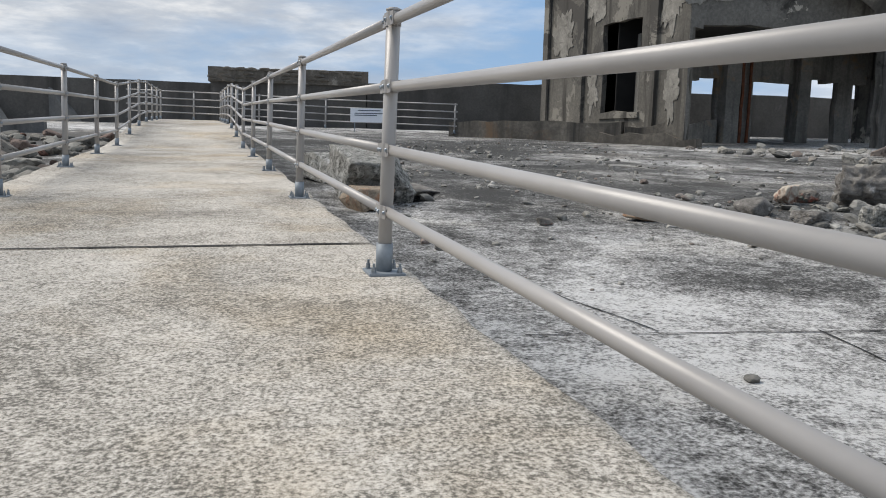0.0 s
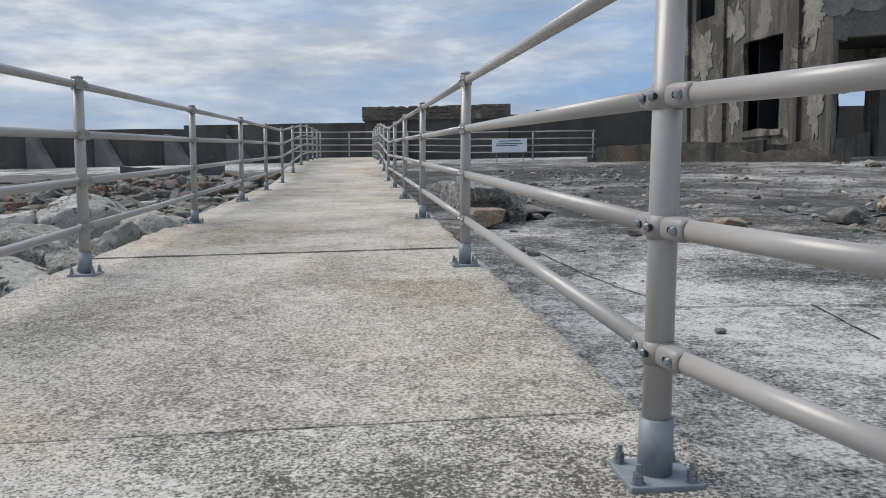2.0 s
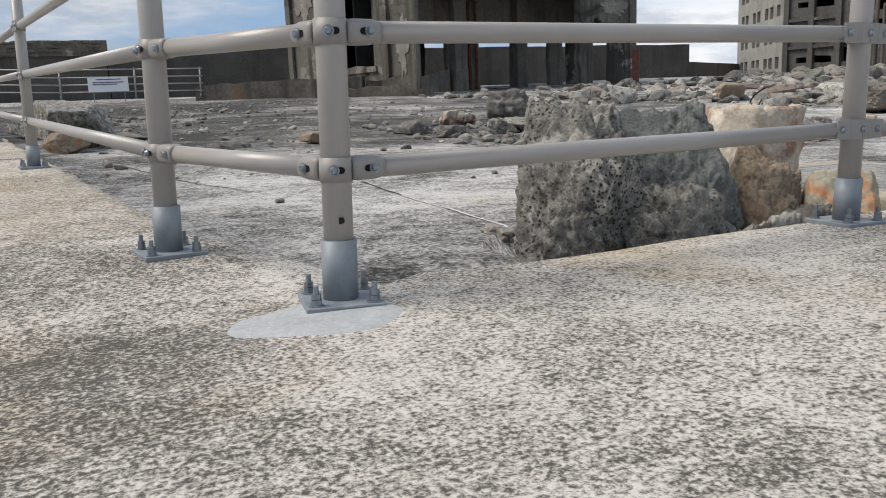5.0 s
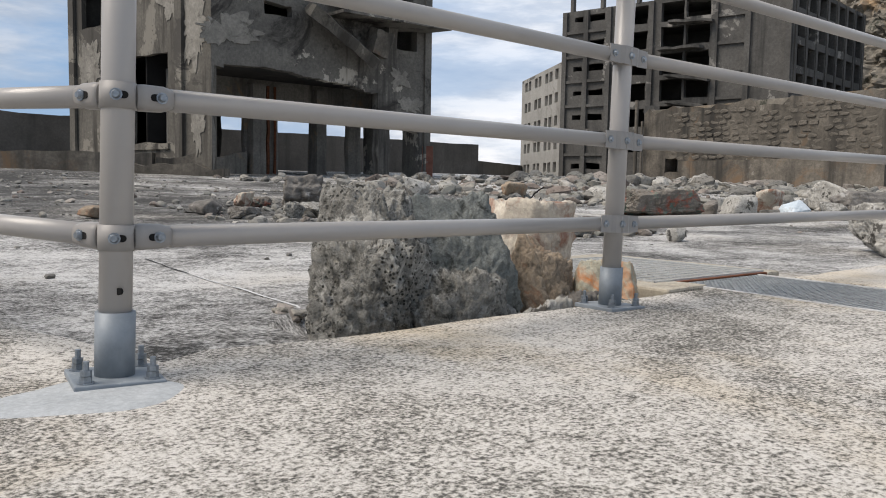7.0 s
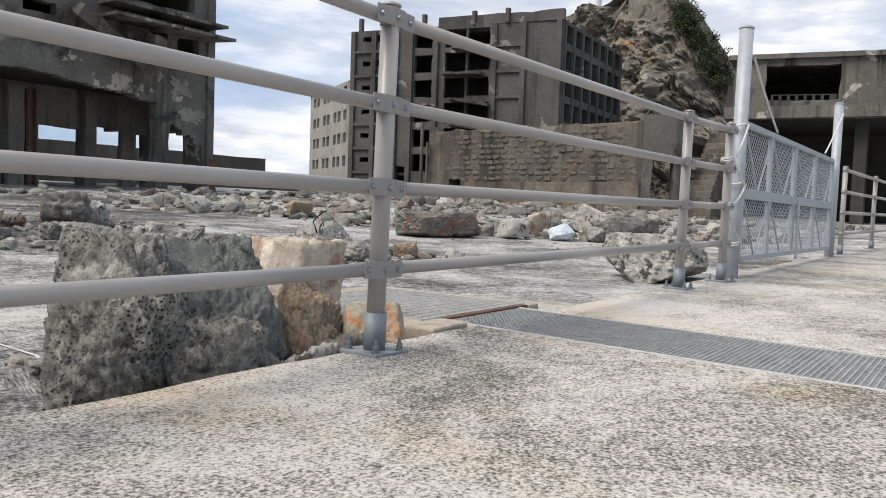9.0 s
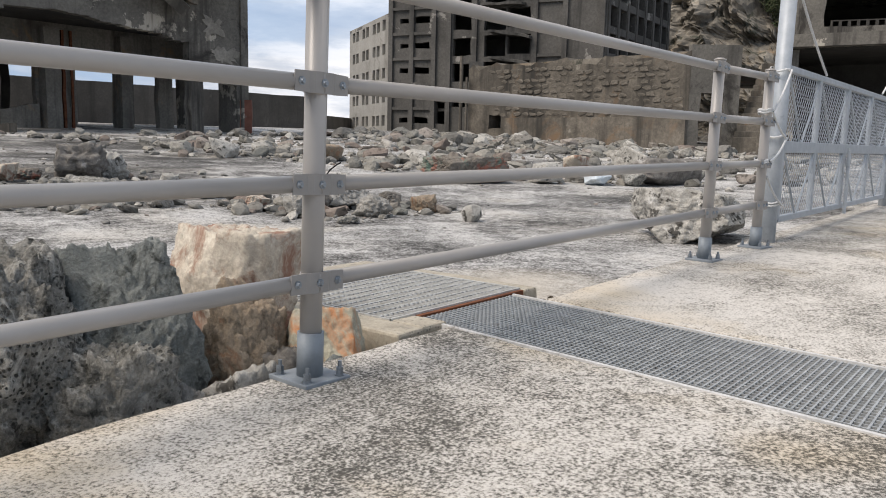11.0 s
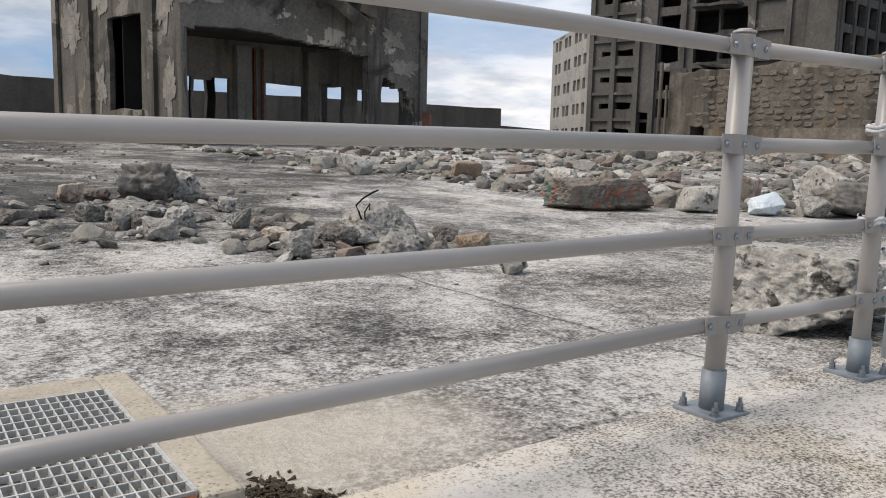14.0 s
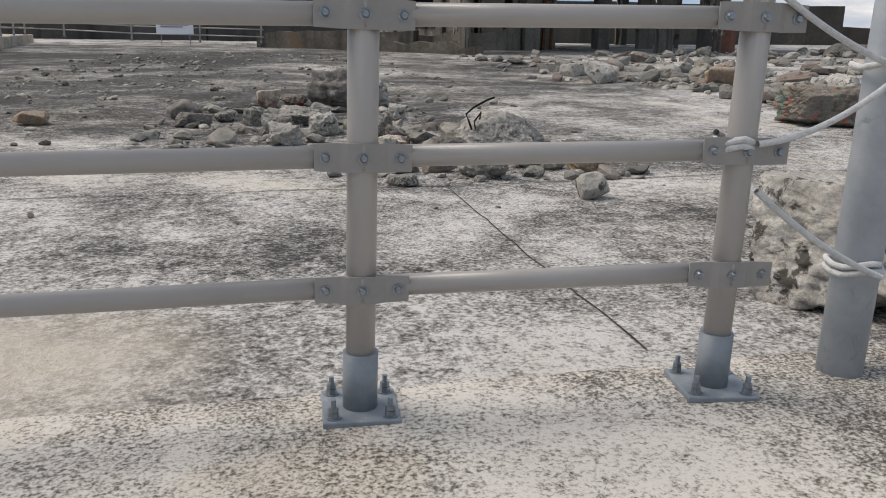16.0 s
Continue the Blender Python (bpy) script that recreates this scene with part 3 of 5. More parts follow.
# patch of new cement round the corner post's foot
bm = bmesh.new()
ring = []
for k in range(40):
    a = math.tau * k / 40
    r = 0.145 + 0.05 * noise.noise(Vector((math.cos(a), math.sin(a), 3)))
    ring.append((1.06 + r * 1.35 * math.cos(a), -0.60 + r * math.sin(a)))
cen = bm.verts.new((1.06, -0.60, 0.004))
rim = [bm.verts.new((x, y, -0.002)) for x, y in ring]
mid = [bm.verts.new((1.06 + (x - 1.06) * 0.85, -0.60 + (y + 0.60) * 0.85, 0.0035)) for x, y in ring]
for k in range(40):
    bm.faces.new((rim[k], rim[(k + 1) % 40], mid[(k + 1) % 40], mid[k]))
    bm.faces.new((mid[k], mid[(k + 1) % 40], cen))
tagged(part("cement_patch", bm, M["cement"], smooth=True), "smooth grey patch of new cement round the corner post", "cement patch", kind="structure")


# ---- railings ----
RAILS = (0.30, 0.592, 0.885, 1.19)
POST_R, RAIL_R = 0.0335, 0.0245
LEAN = Vector((0.024, -0.006, 1.0))       # the posts stand a little out of plumb
TIPPED = Vector((0, 0, 1)).rotation_difference(LEAN).to_matrix().to_4x4()


def up_post(p, h):
    return Vector(p) + LEAN * h


def proto():
    """Shared meshes for the railings."""
    keep = {}
    bm = tube((0, 0, 0.02), (0, 0, 1.232), POST_R, 20)
    add_tube(bm, (0, 0, 1.232), (0, 0, 1.240), POST_R + 0.003, 20)
    add_tube(bm, (0, 0, 1.240), (0, 0, 1.247), POST_R + 0.002, 20, POST_R * 0.6)
    keep["post"] = (bm, M["paint"])
    bm = tube((0, 0, 0.01), (0, 0, 0.145), 0.0405, 20)
    keep["sleeve"] = (bm, M["zinc"])
    keep["base_plate"] = (box(-0.088, 0.088, -0.088, 0.088, -0.004, 0.011, 0.003), M["zinc"])
    bm = tube((0, 0, 0.010), (0, 0, 0.014), 0.017, 12)
    add_tube(bm, (0, 0, 0.014), (0, 0, 0.026), 0.0125, 6)
    add_tube(bm, (0, 0, 0.027), (0, 0, 0.038), 0.0115, 6)
    add_tube(bm, (0, 0, 0.038), (0, 0, 0.056), 0.0062, 8)
    keep["anchor_bolt"] = (bm, M["bolt"])
    bm = bmesh.new()
    add_tube(bm, (0, 0, -0.027), (0, 0, 0.027), POST_R + 0.0035, 20)
    keep["clamp"] = (bm, M["bracket"])
    # bracket along +x: a folded plate that grips the rail's end
    bm = bmesh.new()
    rings = []
    for x, h, w in ((0.030, 0.026, 0.030), (0.048, 0.0285, 0.0295), (0.088, 0.0275, 0.0285), (0.108, 0.022, 0.0275)):
        ring = []
        for k in range(16):
            a = math.tau * k / 16
            c, s = math.cos(a), math.sin(a)
            ring.append(bm.verts.new((x, w * math.copysign(abs(c) ** 0.55, c), h * math.copysign(abs(s) ** 0.7, s))))
        rings.append(ring)
    for a, b in zip(rings, rings[1:]):
        for k in range(16):
            bm.faces.new((a[k], a[(k + 1) % 16], b[(k + 1) % 16], b[k]))
    bm.faces.new(rings[0][::-1]), bm.faces.new(rings[-1])
    keep["bracket"] = (bm, M["bracket"])
    # flat plate bent over post and rails on the walkway side (+x is outwards, y along the rail)
    bm = bmesh.new()
    prof = [(-0.104, 0.0275), (-0.05, 0.0285), (-0.034, 0.0365), (0.034, 0.0365), (0.05, 0.0285), (0.104, 0.0275)]
    cols = []
    for yy, xx in prof:
        hh = 0.029 if abs(yy) > 0.09 else 0.031
        cols.append([bm.verts.new((xx + o, yy, zz)) for o, zz in ((-0.004, -hh), (0, -hh), (0, hh), (-0.004, hh))])
    for a, b in zip(cols, cols[1:]):
        for k in range(4):
            bm.faces.new((a[k], b[k], b[(k + 1) % 4], a[(k + 1) % 4]))
    bm.faces.new(cols[0]), bm.faces.new(cols[-1][::-1])
    bmesh.ops.recalc_face_normals(bm, faces=bm.faces)
    keep["clamp_plate"] = (bm, M["bracket"])
    bm = tube((0, 0, 0), (0, 0, 0.004), 0.0125, 10)
    add_tube(bm, (0, 0, 0.004), (0, 0, 0.011), 0.0098, 10, 0.0065)
    keep["bolt"] = (bm, M["bolt"])
    # slotted hole behind a bolt's head, flat in x and y
    bm = bmesh.new()
    rim = [(0.010 * k + 0.0075 * math.cos(a), 0.0075 * math.sin(a)) for k in (1, -1) for a in (math.pi * (i / 6 - 0.5) + (0 if k > 0 else math.pi) for i in range(7))]
    lo = [bm.verts.new((x, y, -0.002)) for x, y in rim]
    hi = [bm.verts.new((x, y, 0.0012)) for x, y in rim]
    bm.faces.new(hi)
    for i in range(14):
        bm.faces.new((lo[i], lo[(i + 1) % 14], hi[(i + 1) % 14], hi[i]))
    keep["bolt_slot"] = (bm, M["black"])
    out = {}
    for k, (b, m) in keep.items():
        me = bpy.data.meshes.new(k)
        b.normal_update()
        b.to_mesh(me)
        b.free()
        me.materials.append(m)
        for f in me.polygons:
            f.use_smooth = len(f.vertices) == 4 and k in ("post", "sleeve", "clamp", "bracket")
        out[k] = me
    return out


PROTO = proto()


def piece(name, parent, m):
    ob = bpy.data.objects.new(name, PROTO[name])
    scene.collection.objects.link(ob)
    ob.parent = parent
    ob.matrix_basis = m
    return ob


def set_post(fence, p, turn, full=True):
    post = piece("post", fence, Matrix.Translation(p) @ TIPPED @ pose(0, 0, 0, 0, 0, turn))
    piece("sleeve", post, Matrix())
    piece("base_plate", post, Matrix())
    if full:
        for x, y in ((-1, -1), (1, -1), (1, 1), (-1, 1)):
            piece("anchor_bolt", post, pose(x * 0.064, y * 0.064, 0, 0, 0, x * 20))
    return post


def set_rails(fence, p, q, side, bolts=True, ends=(False, False)):
    """Rails from post p to post q; ends: whether that end has a folded bracket of its own. side: +1 if the walkway is to the left of the way, else -1."""
    p, q = Vector(p), Vector(q)
    d = q - p
    turn = math.degrees(math.atan2(d.y, d.x))
    slope = -math.degrees(math.atan2(d.z, math.hypot(d.x, d.y)))
    for h in RAILS:
        a, b = up_post(p, h), up_post(q, h)
        u = (b - a).normalized()
        part("rail", tube(a + u * 0.036, b - u * 0.036, RAIL_R, 20), M["paint"], fence, smooth=True)
        for e, flip, on in ((a, 0, ends[0]), (b, 180, ends[1])):
            if on:
                br = piece("bracket", fence, Matrix.Translation(e) @ pose(0, 0, 0, 0, slope if not flip else -slope, turn + flip))
                sgn = side if not flip else -side
                piece("bolt", br, pose(0.080, sgn * 0.0275, 0.0, -90 * sgn, 0, 0))
                piece("bolt_slot", br, pose(0.074, sgn * 0.0288, 0.0, -90 * sgn, 0, 0))


def set_clamps(fence, p, turn, bolts=True, plate=True):
    """At each rail a collar, and over it a bent plate on the walkway side, at the angle turn."""
    for h in RAILS:
        at = Matrix.Translation(up_post(p, h)) @ TIPPED @ pose(0, 0, 0, 0, 0, turn)
        c = piece("clamp", fence, at)
        if plate:
            c2 = piece("clamp_plate", fence, at)
            if bolts:
                for yy, xx in ((-0.080, 0.027), (0, 0.036), (0.080, 0.027)):
                    piece("bolt", c2, pose(xx, yy, 0, 0, 90, 0))
        elif bolts:
            piece("bolt", c, pose(POST_R + 0.003, 0, 0, 0, 90, 0))
            piece("bolt_slot", c, Matrix.Translation((POST_R + 0.0035, 0.006, 0)) @ pose(0, 0, 0, 0, 90, 0) @ pose(0, 0, 0, 0, 0, 90))


def fence_line(name, label, posts, side, near=99, turns=None, bent=()):
    """bent: posts at which the line turns, where folded brackets take the place of the plates."""
    f = thing(name, label, "railing", group="tube railings")
    for i, p in enumerate(posts):
        a, b = posts[max(0, i - 1)], posts[min(len(posts) - 1, i + 1)]
        turn = math.degrees(math.atan2(b[1] - a[1], b[0] - a[0]))
        set_post(f, p, turn if turns is None else turns[i], i < near)
        set_clamps(f, p, turn + 90 * side + (-25 if i in bent and side < 0 else 0), i < near, i not in bent)
        if i + 1 < len(posts):
            set_rails(f, p, posts[i + 1], side, i < near, (i in bent, i + 1 in bent))
    return f


P1, P2 = (1.148, -0.495, 0.0), (0.857, 0.270, 0.024)
Q1, Q2, Q3 = (2.875, -0.43, 0.0), (6.15, -0.45, 0.024), (7.02, -0.50, 0.031)
SPACING = [0.0, 3.29, 6.71, 9.96, 13.2, 16.4, 19.5, 22.6, 25.7, 28.8, 31.9, 35.0]
east = [(*on_ramp(s, 0.0), ramp_z(s)) for s in SPACING]
east[0] = P2
west = [(*on_ramp(s, 2.425), ramp_z(s)) for s in (0.05, 3.40, 6.78, 10.2, 13.32, 16.5, 19.5, 22.6, 25.7, 28.8, 31.9, 35.0)]

deck_rail = fence_line("tube_railing", "beige-grey four-rail tube railing along the deck's edge on galvanised feet", [P1, Q1, Q2, Q3], -1, turns=(-8, -2, -2, -8), bent=(0,))
for p in (P1,):
    c = up_post(p, 0.19)
    part("drain_hole", tube(c + Vector((0.0, -0.030, 0)), c + Vector((-0.006, -0.0345, 0)), 0.0075, 12), M["black"], deck_rail, "small dark hole in the post")
east_rail = fence_line("tube_railing", "beige-grey four-rail tube railing climbing beside the ramp", east, 1, near=4, bent=(0,))
set_rails(east_rail, P1, P2, 1, True, (True, True))
west_rail = fence_line("tube_railing", "beige-grey four-rail tube railing on the rubble side of the ramp", west, -1, near=4)
far = [(-8.2, 35.7, 1.42), (-5.4, 35.1, 1.35), (-2.6, 34.4, 1.27), (0.2, 33.6, 1.15), (3.0, 32.9, 1.1), (5.5, 32.2, 1.05)]
far_rail = fence_line("tube_railing", "distant grey tube railing across the head of the ramp", far, -1, near=0)
past = [(x, -0.5 - 0.017 * (x - 12.9), deck_z(x)) for x in (12.9, 15.9, 18.9, 21.9, 24.9)]
past_rail = fence_line("tube_railing", "grey tube railing beyond the mesh gate", past, -1, near=0)


# ---- mesh gate ----
def build_gate():
    g = thing("mesh_gate", "closed galvanised chain-link gate between tall round posts", "gate", (0, 0, 0))
    x0, x1, y = 7.41, 12.2, -0.47
    for x in (x0, x1):
        rise = [up_post((x, y, 0), z) for z in (-0.3, 2.09, 2.10, 2.115)]
        bm = tube(rise[0], rise[1], 0.057, 20)
        add_tube(bm, rise[1], rise[2], 0.061, 20)
        add_tube(bm, rise[2], rise[3], 0.058, 20, 0.03)
        part("gate_post", bm, M["gate"], g, smooth=True)
    fx0, fx1 = 7.60, 12.07
    za, zb, zc = 0.19, 0.745, 1.33
    for z, w in ((za, 0.024), (zb, 0.045), (zc, 0.024)):
        part("gate_rail", box(fx0, fx1, y - 0.022, y + 0.022, z - w, z + w, 0.005), M["gate"], g)
    ups = [fx0 + (fx1 - fx0) * k for k in (0.0, 0.22, 0.47, 0.73, 1.0)]
    for i, x in enumerate(ups):
        w = 0.03 if i not in (2,) else 0.05
        part("gate_upright", box(x - w, x + w, y - 0.02, y + 0.02, za, zc, 0.004), M["gate"], g)
    for x0_, x1_ in zip(ups, ups[1:]):
        for lo, hi in ((za, zb), (zb, zc)):
            bm = bmesh.new()
            xa, xb, zl, zh = x0_ + 0.03, x1_ - 0.03, lo + 0.03, hi - 0.03
            pitch = 0.065
            n = int((xb - xa + zh - zl) / pitch) + 1
            for k in range(n):
                for sgn in (1, -1):
                    c = k * pitch
                    pts = []
                    for zz in (zl, zh):
                        xx = xa + c - (zz - zl)
                        pts.append((xx, zz))
                    (ax, az), (bx, bz) = pts
                    if ax > xb:
                        az += ax - xb
                        ax = xb
                    if bx < xa:
                        bz -= xa - bx
                        bx = xa
                    if az >= bz:
                        continue
                    if sgn < 0:
                        ax, bx = xa + xb - ax, xa + xb - bx
                    add_tube(bm, (ax, y + 0.002 * sgn, az), (bx, y + 0.002 * sgn, bz), 0.0021, 4, caps=False)
            part("chain_link", bm, M["gate"], g)
            bm = bmesh.new()
            add_tube(bm, (x0_, y - 0.012, hi), ((x0_ + x1_) / 2, y - 0.012, lo), 0.008, 6)
            add_tube(bm, ((x0_ + x1_) / 2, y - 0.012, lo), (x1_, y - 0.012, hi), 0.008, 6)
            part("brace", bm, M["gate"], g)
    part("drop_bolt", tube((ups[2], y - 0.06, 0.12), (ups[2], y - 0.06, 0.75), 0.016, 10), M["gate"], g)
    return g


build_gate()


def loops(c, r, turns, rise, z0, seed=0):
    n = int(turns * 14)
    return [(c[0] + r * math.cos(a), c[1] + r * math.sin(a), z0 + rise * i / n + 0.006 * math.sin(3 * a + seed)) for i, a in ((i, math.tau * turns * i / n) for i in range(n + 1))]


def sag(a, b, drop, n=14):
    a, b = Vector(a), Vector(b)
    return [tuple(a.lerp(b, k / n) - Vector((0, 0, drop * 4 * (k / n) * (1 - k / n)))) for k in range(n + 1)]


rope = thing("rope", "white twisted rope lashing the gate post to the railing", "rope")
G1 = (7.41, -0.47)
for z, r, c, tn in ((0.97, 0.043, Q3, 2.2), (0.62, 0.043, Q3, 2.4), (1.28, 0.066, G1, 1.4), (0.80, 0.066, G1, 1.2), (0.30, 0.066, G1, 1.8)):
    curve_tube("rope_loop", loops(c, r, tn, 0.035, z, z), 0.008, M["rope"], rope)
for a, b, dr in (((7.04, -0.545, 0.985), (7.42, -0.552, 0.80), 0.02), ((7.05, -0.545, 0.64), (7.41, -0.553, 0.81), 0.035), ((7.05, -0.54, 0.98), (7.42, -0.55, 1.30), 0.03), ((7.07, -0.53, 0.53), (7.42, -0.555, 0.31), 0.02)):
    curve_tube("rope_strand", sag(a, b, dr), 0.008, M["rope"], rope)
stay = thing("rope", "white rope stays from gate posts to the gate's top", "rope")
curve_tube("rope_strand", sag((7.47, -0.55, 1.86), (8.55, -0.53, 1.35), 0.02), 0.010, M["rope"], stay)
curve_tube("rope_strand", sag((12.15, -0.55, 1.95), (11.1, -0.53, 1.35), 0.02), 0.010, M["rope"], stay)


# ---- drain channel with grating across the deck ----
def build_channel():
    g = thing("drain_grating", "steel grating over the drain channel across the deck", "grating")
    a0, a1, ay = CH[0]
    b0, b1, by = CH[1]

    def side(y, k):
        t = (y - ay) / (by - ay)
        lo, hi = a0 + (b0 - a0) * t, a1 + (b1 - a1) * t
        return lo + (hi - lo) * k

    y0, y1 = -0.152, -4.2
    z = 0.003
    for k in (0.0, 1.0):
        w = 0.004
        bm = bmesh.new()
        xa, xb = side(y0, k), side(y1, k)
        s = 1 if k == 0 else -1
        pts = [(xa - 0.012 * s, y0), (xa + w * s, y0), (xb + w * s, y1), (xb - 0.012 * s, y1)]
        vs = [bm.verts.new((x, y, zz)) for zz in (-0.06, 0.006) for x, y in pts]
        bm.faces.new(vs[4:])
        for i in range(4):
            bm.faces.new((vs[i], vs[(i + 1) % 4], vs[4 + (i + 1) % 4], vs[4 + i]))
        bmesh.ops.recalc_face_normals(bm, faces=bm.faces)
        part("edge_angle", bm, M["pale_edge"], g, "worn pale edge angle")
    n = 24
    for i in range(1, n):
        k = i / n
        bm = bmesh.new()
        add_box_line(bm, (side(y0, k), y0), (side(y1, k), y1), 0.005, z - 0.025, z)
        part("bearing_bar", bm, M["grating"], g)
    y = y0 - 0.015
    while y > y1:
        bm = bmesh.new()
        add_box_line(bm, (side(y, 0.03), y), (side(y, 0.97), y), 0.006, z - 0.010, z + 0.001)
        part("cross_rod", bm, M["grating"], g)
        y -= 0.022
    bm = bmesh.new()
    for i in range(1, n):
        add_box_line(bm, (side(y1, i / n), y1 - 0.002), (side(-6.95, i / n), -6.95), 0.005, z - 0.025, z)
    while y > -6.95:
        add_box_line(bm, (side(y, 0.03), y), (side(y, 0.97), y), 0.006, z - 0.010, z + 0.001)
        y -= 0.022
    part("far_grating", bm, M["grating"], g)
    y1 = -6.95
    bm = bmesh.new()
    pts = [(side(y0, 0), y0), (side(y0, 1), y0), (side(y1, 1), y1), (side(y1, 0), y1)]
    bm.faces.new([bm.verts.new((x, y, -0.034)) for x, y in pts])
    tagged(part("channel_bed", bm, M["gravel"]), "drain channel silted up with grey gravel", "channel bed", kind="structure")
    return g


def add_box_line(bm, a, b, w, z0, z1):
    a, b = Vector((*a, 0)), Vector((*b, 0))
    d = (b - a).normalized()
    n = Vector((-d.y, d.x, 0)) * w / 2
    lo = [bm.verts.new((p.x, p.y, z0)) for p in (a + n, a - n, b - n, b + n)]
    hi = [bm.verts.new((p.x, p.y, z1)) for p in (a + n, a - n, b - n, b + n)]
    bm.faces.new(hi[::-1])
    for i in range(4):
        bm.faces.new((lo[i], hi[i], hi[(i + 1) % 4], lo[(i + 1) % 4]))


build_channel()


# ---- grated pit beside the deck ----
def build_pit():
    g = thing("pit_grating", "galvanised square-mesh grating in a tan concrete kerb beside the deck", "grating")
    x0, x1, y0, y1, z = 3.58, 4.53, -0.12, 0.84, 0.012
    kx0, kx1, ky0, ky1 = 3.43, 4.65, -0.30, 1.05
    for nm, b in (("kerb", (kx0, x0, ky0, ky1)), ("kerb", (x1, kx1, -0.15, ky1)), ("kerb", (x0 + 0.001, x1 - 0.001, y1, ky1)), ("kerb", (x0 + 0.001, 3.73, ky0 + 0.01, y0))):
        bm = box(*b, -0.42, z, 0.012)
        bmesh.ops.subdivide_edges(bm, edges=[e for e in bm.edges if e.calc_length() > 0.15], cuts=5, use_grid_fill=True)
        for v in bm.verts:
            v.co += Vector((noise.noise(v.co * 5), noise.noise(v.co * 5 + Vector((7, 0, 0))), 0.4 * noise.noise(v.co * 4 + Vector((0, 9, 0))))) * 0.010
        part(nm, bm, M["kerb"], g, "chipped tan concrete kerb")
    part("rust_plate", box(3.732, 4.525, -0.148, -0.124, -0.13, 0.010, 0.002), M["rust"], g, "rust-red steel plate")
    n = 31
    for i in range(n + 1):
        bm = bmesh.new()
        x = x0 + 0.006 + (x1 - x0 - 0.012) * i / n
        add_box_line(bm, (x, y0), (x, y1), 0.0045, z - 0.03, z + 0.004)
        part("bearing_bar", bm, M["bright_grating"], g)
    n = 14
    for i in range(n + 1):
        bm = bmesh.new()
        y = y0 + (y1 - y0) * i / n
        add_box_line(bm, (x0, y), (x1, y), 0.007, z - 0.014, z + 0.005)
        part("cross_rod", bm, M["bright_grating"], g)
    for a in ((x0 - 0.004, x0 + 0.004, y0, y1), (x1 - 0.004, x1 + 0.004, y0, y1), (x0, x1, y0 - 0.004, y0 + 0.004), (x0, x1, y1 - 0.004, y1 + 0.004)):
        part("edge_bar", box(*a, z - 0.03, z + 0.006), M["bright_grating"], g)
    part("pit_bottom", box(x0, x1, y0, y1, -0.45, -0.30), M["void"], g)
    return g


build_pit()


# ---- boulders beside the deck ----
boulder((2.22, 0.12, -0.47), (0.47, 0.64, 0.93), M["grey_rock"], "large grey boulder with pale lichen, against the deck's edge", 41, -28, 0, subdiv=6, facets=22, rough=0.10, skew=0.11)
boulder((2.58, 0.09, -0.47), (0.42, 0.60, 0.90), M["blue_rock"], "slate-blue boulder with a flat sloping top", 42, -12, 2, subdiv=6, facets=6, rough=0.07, skew=0.12)
boulder((2.40, -0.14, -0.47), (0.46, 0.30, 0.64), M["grey_rock"], "dark pitted boulder low in the gap by the deck", 13, 2, 0, subdiv=6, facets=9, rough=0.12, skew=0.2)
boulder((3.20, 0.40, -0.40), (0.38, 0.50, 0.80), M["tan_rock"], "pale tan squared stone with reddish stains", 34, 14, 0, subdiv=6, facets=3, rough=0.06, skew=0.06)
boulder((2.97, 0.02, -0.46), (0.36, 0.36, 0.72), M["brown_rock"], "brown stained boulder beside the tan stone", 45, -12, 0, subdiv=6, facets=11, rough=0.10, skew=0.2)
boulder((3.21, -0.13, -0.42), (0.34, 0.44, 0.57), M["orange_rock"], "orange-stained rounded stone by the pit's kerb", 16, -38, 4, subdiv=6, facets=22, rough=0.04)
boulder((2.80, -0.22, -0.46), (0.34, 0.20, 0.50), M["pale_rock"], "small pale stone wedged by the railing's foot", 18, 12, 0, subdiv=5, skew=0.25, rough=0.1)
boulder((3.02, -0.17, -0.46), (0.22, 0.20, 0.50), M["dark_rock"], "small dark stone in the gap by the deck", 19, 20, 0, subdiv=5, rough=0.1)
boulder((3.10, 0.14, -0.46), (0.30, 0.26, 0.58), M["dark_rock"], "dark broken stone below the tan stone", 21, 50, 0, subdiv=5, rough=0.12)
boulder((2.62, -0.24, -0.46), (0.24, 0.18, 0.48), M["mid_rock"], "grey broken stone against the deck's edge", 23, 70, 0, subdiv=5, rough=0.12)
boulder((3.10, -0.31, -0.10), (0.13, 0.07, 0.11), M["blue_rock"], "small slate chip on the deck's broken edge", 25, 15, 0, subdiv=4)

# ---- ruined hall in the yard ----
HA, HB, HC, HD = (10.5, 36.4), (12.75, 26.2), (22.95, 25.9), (23.4, 36.2)


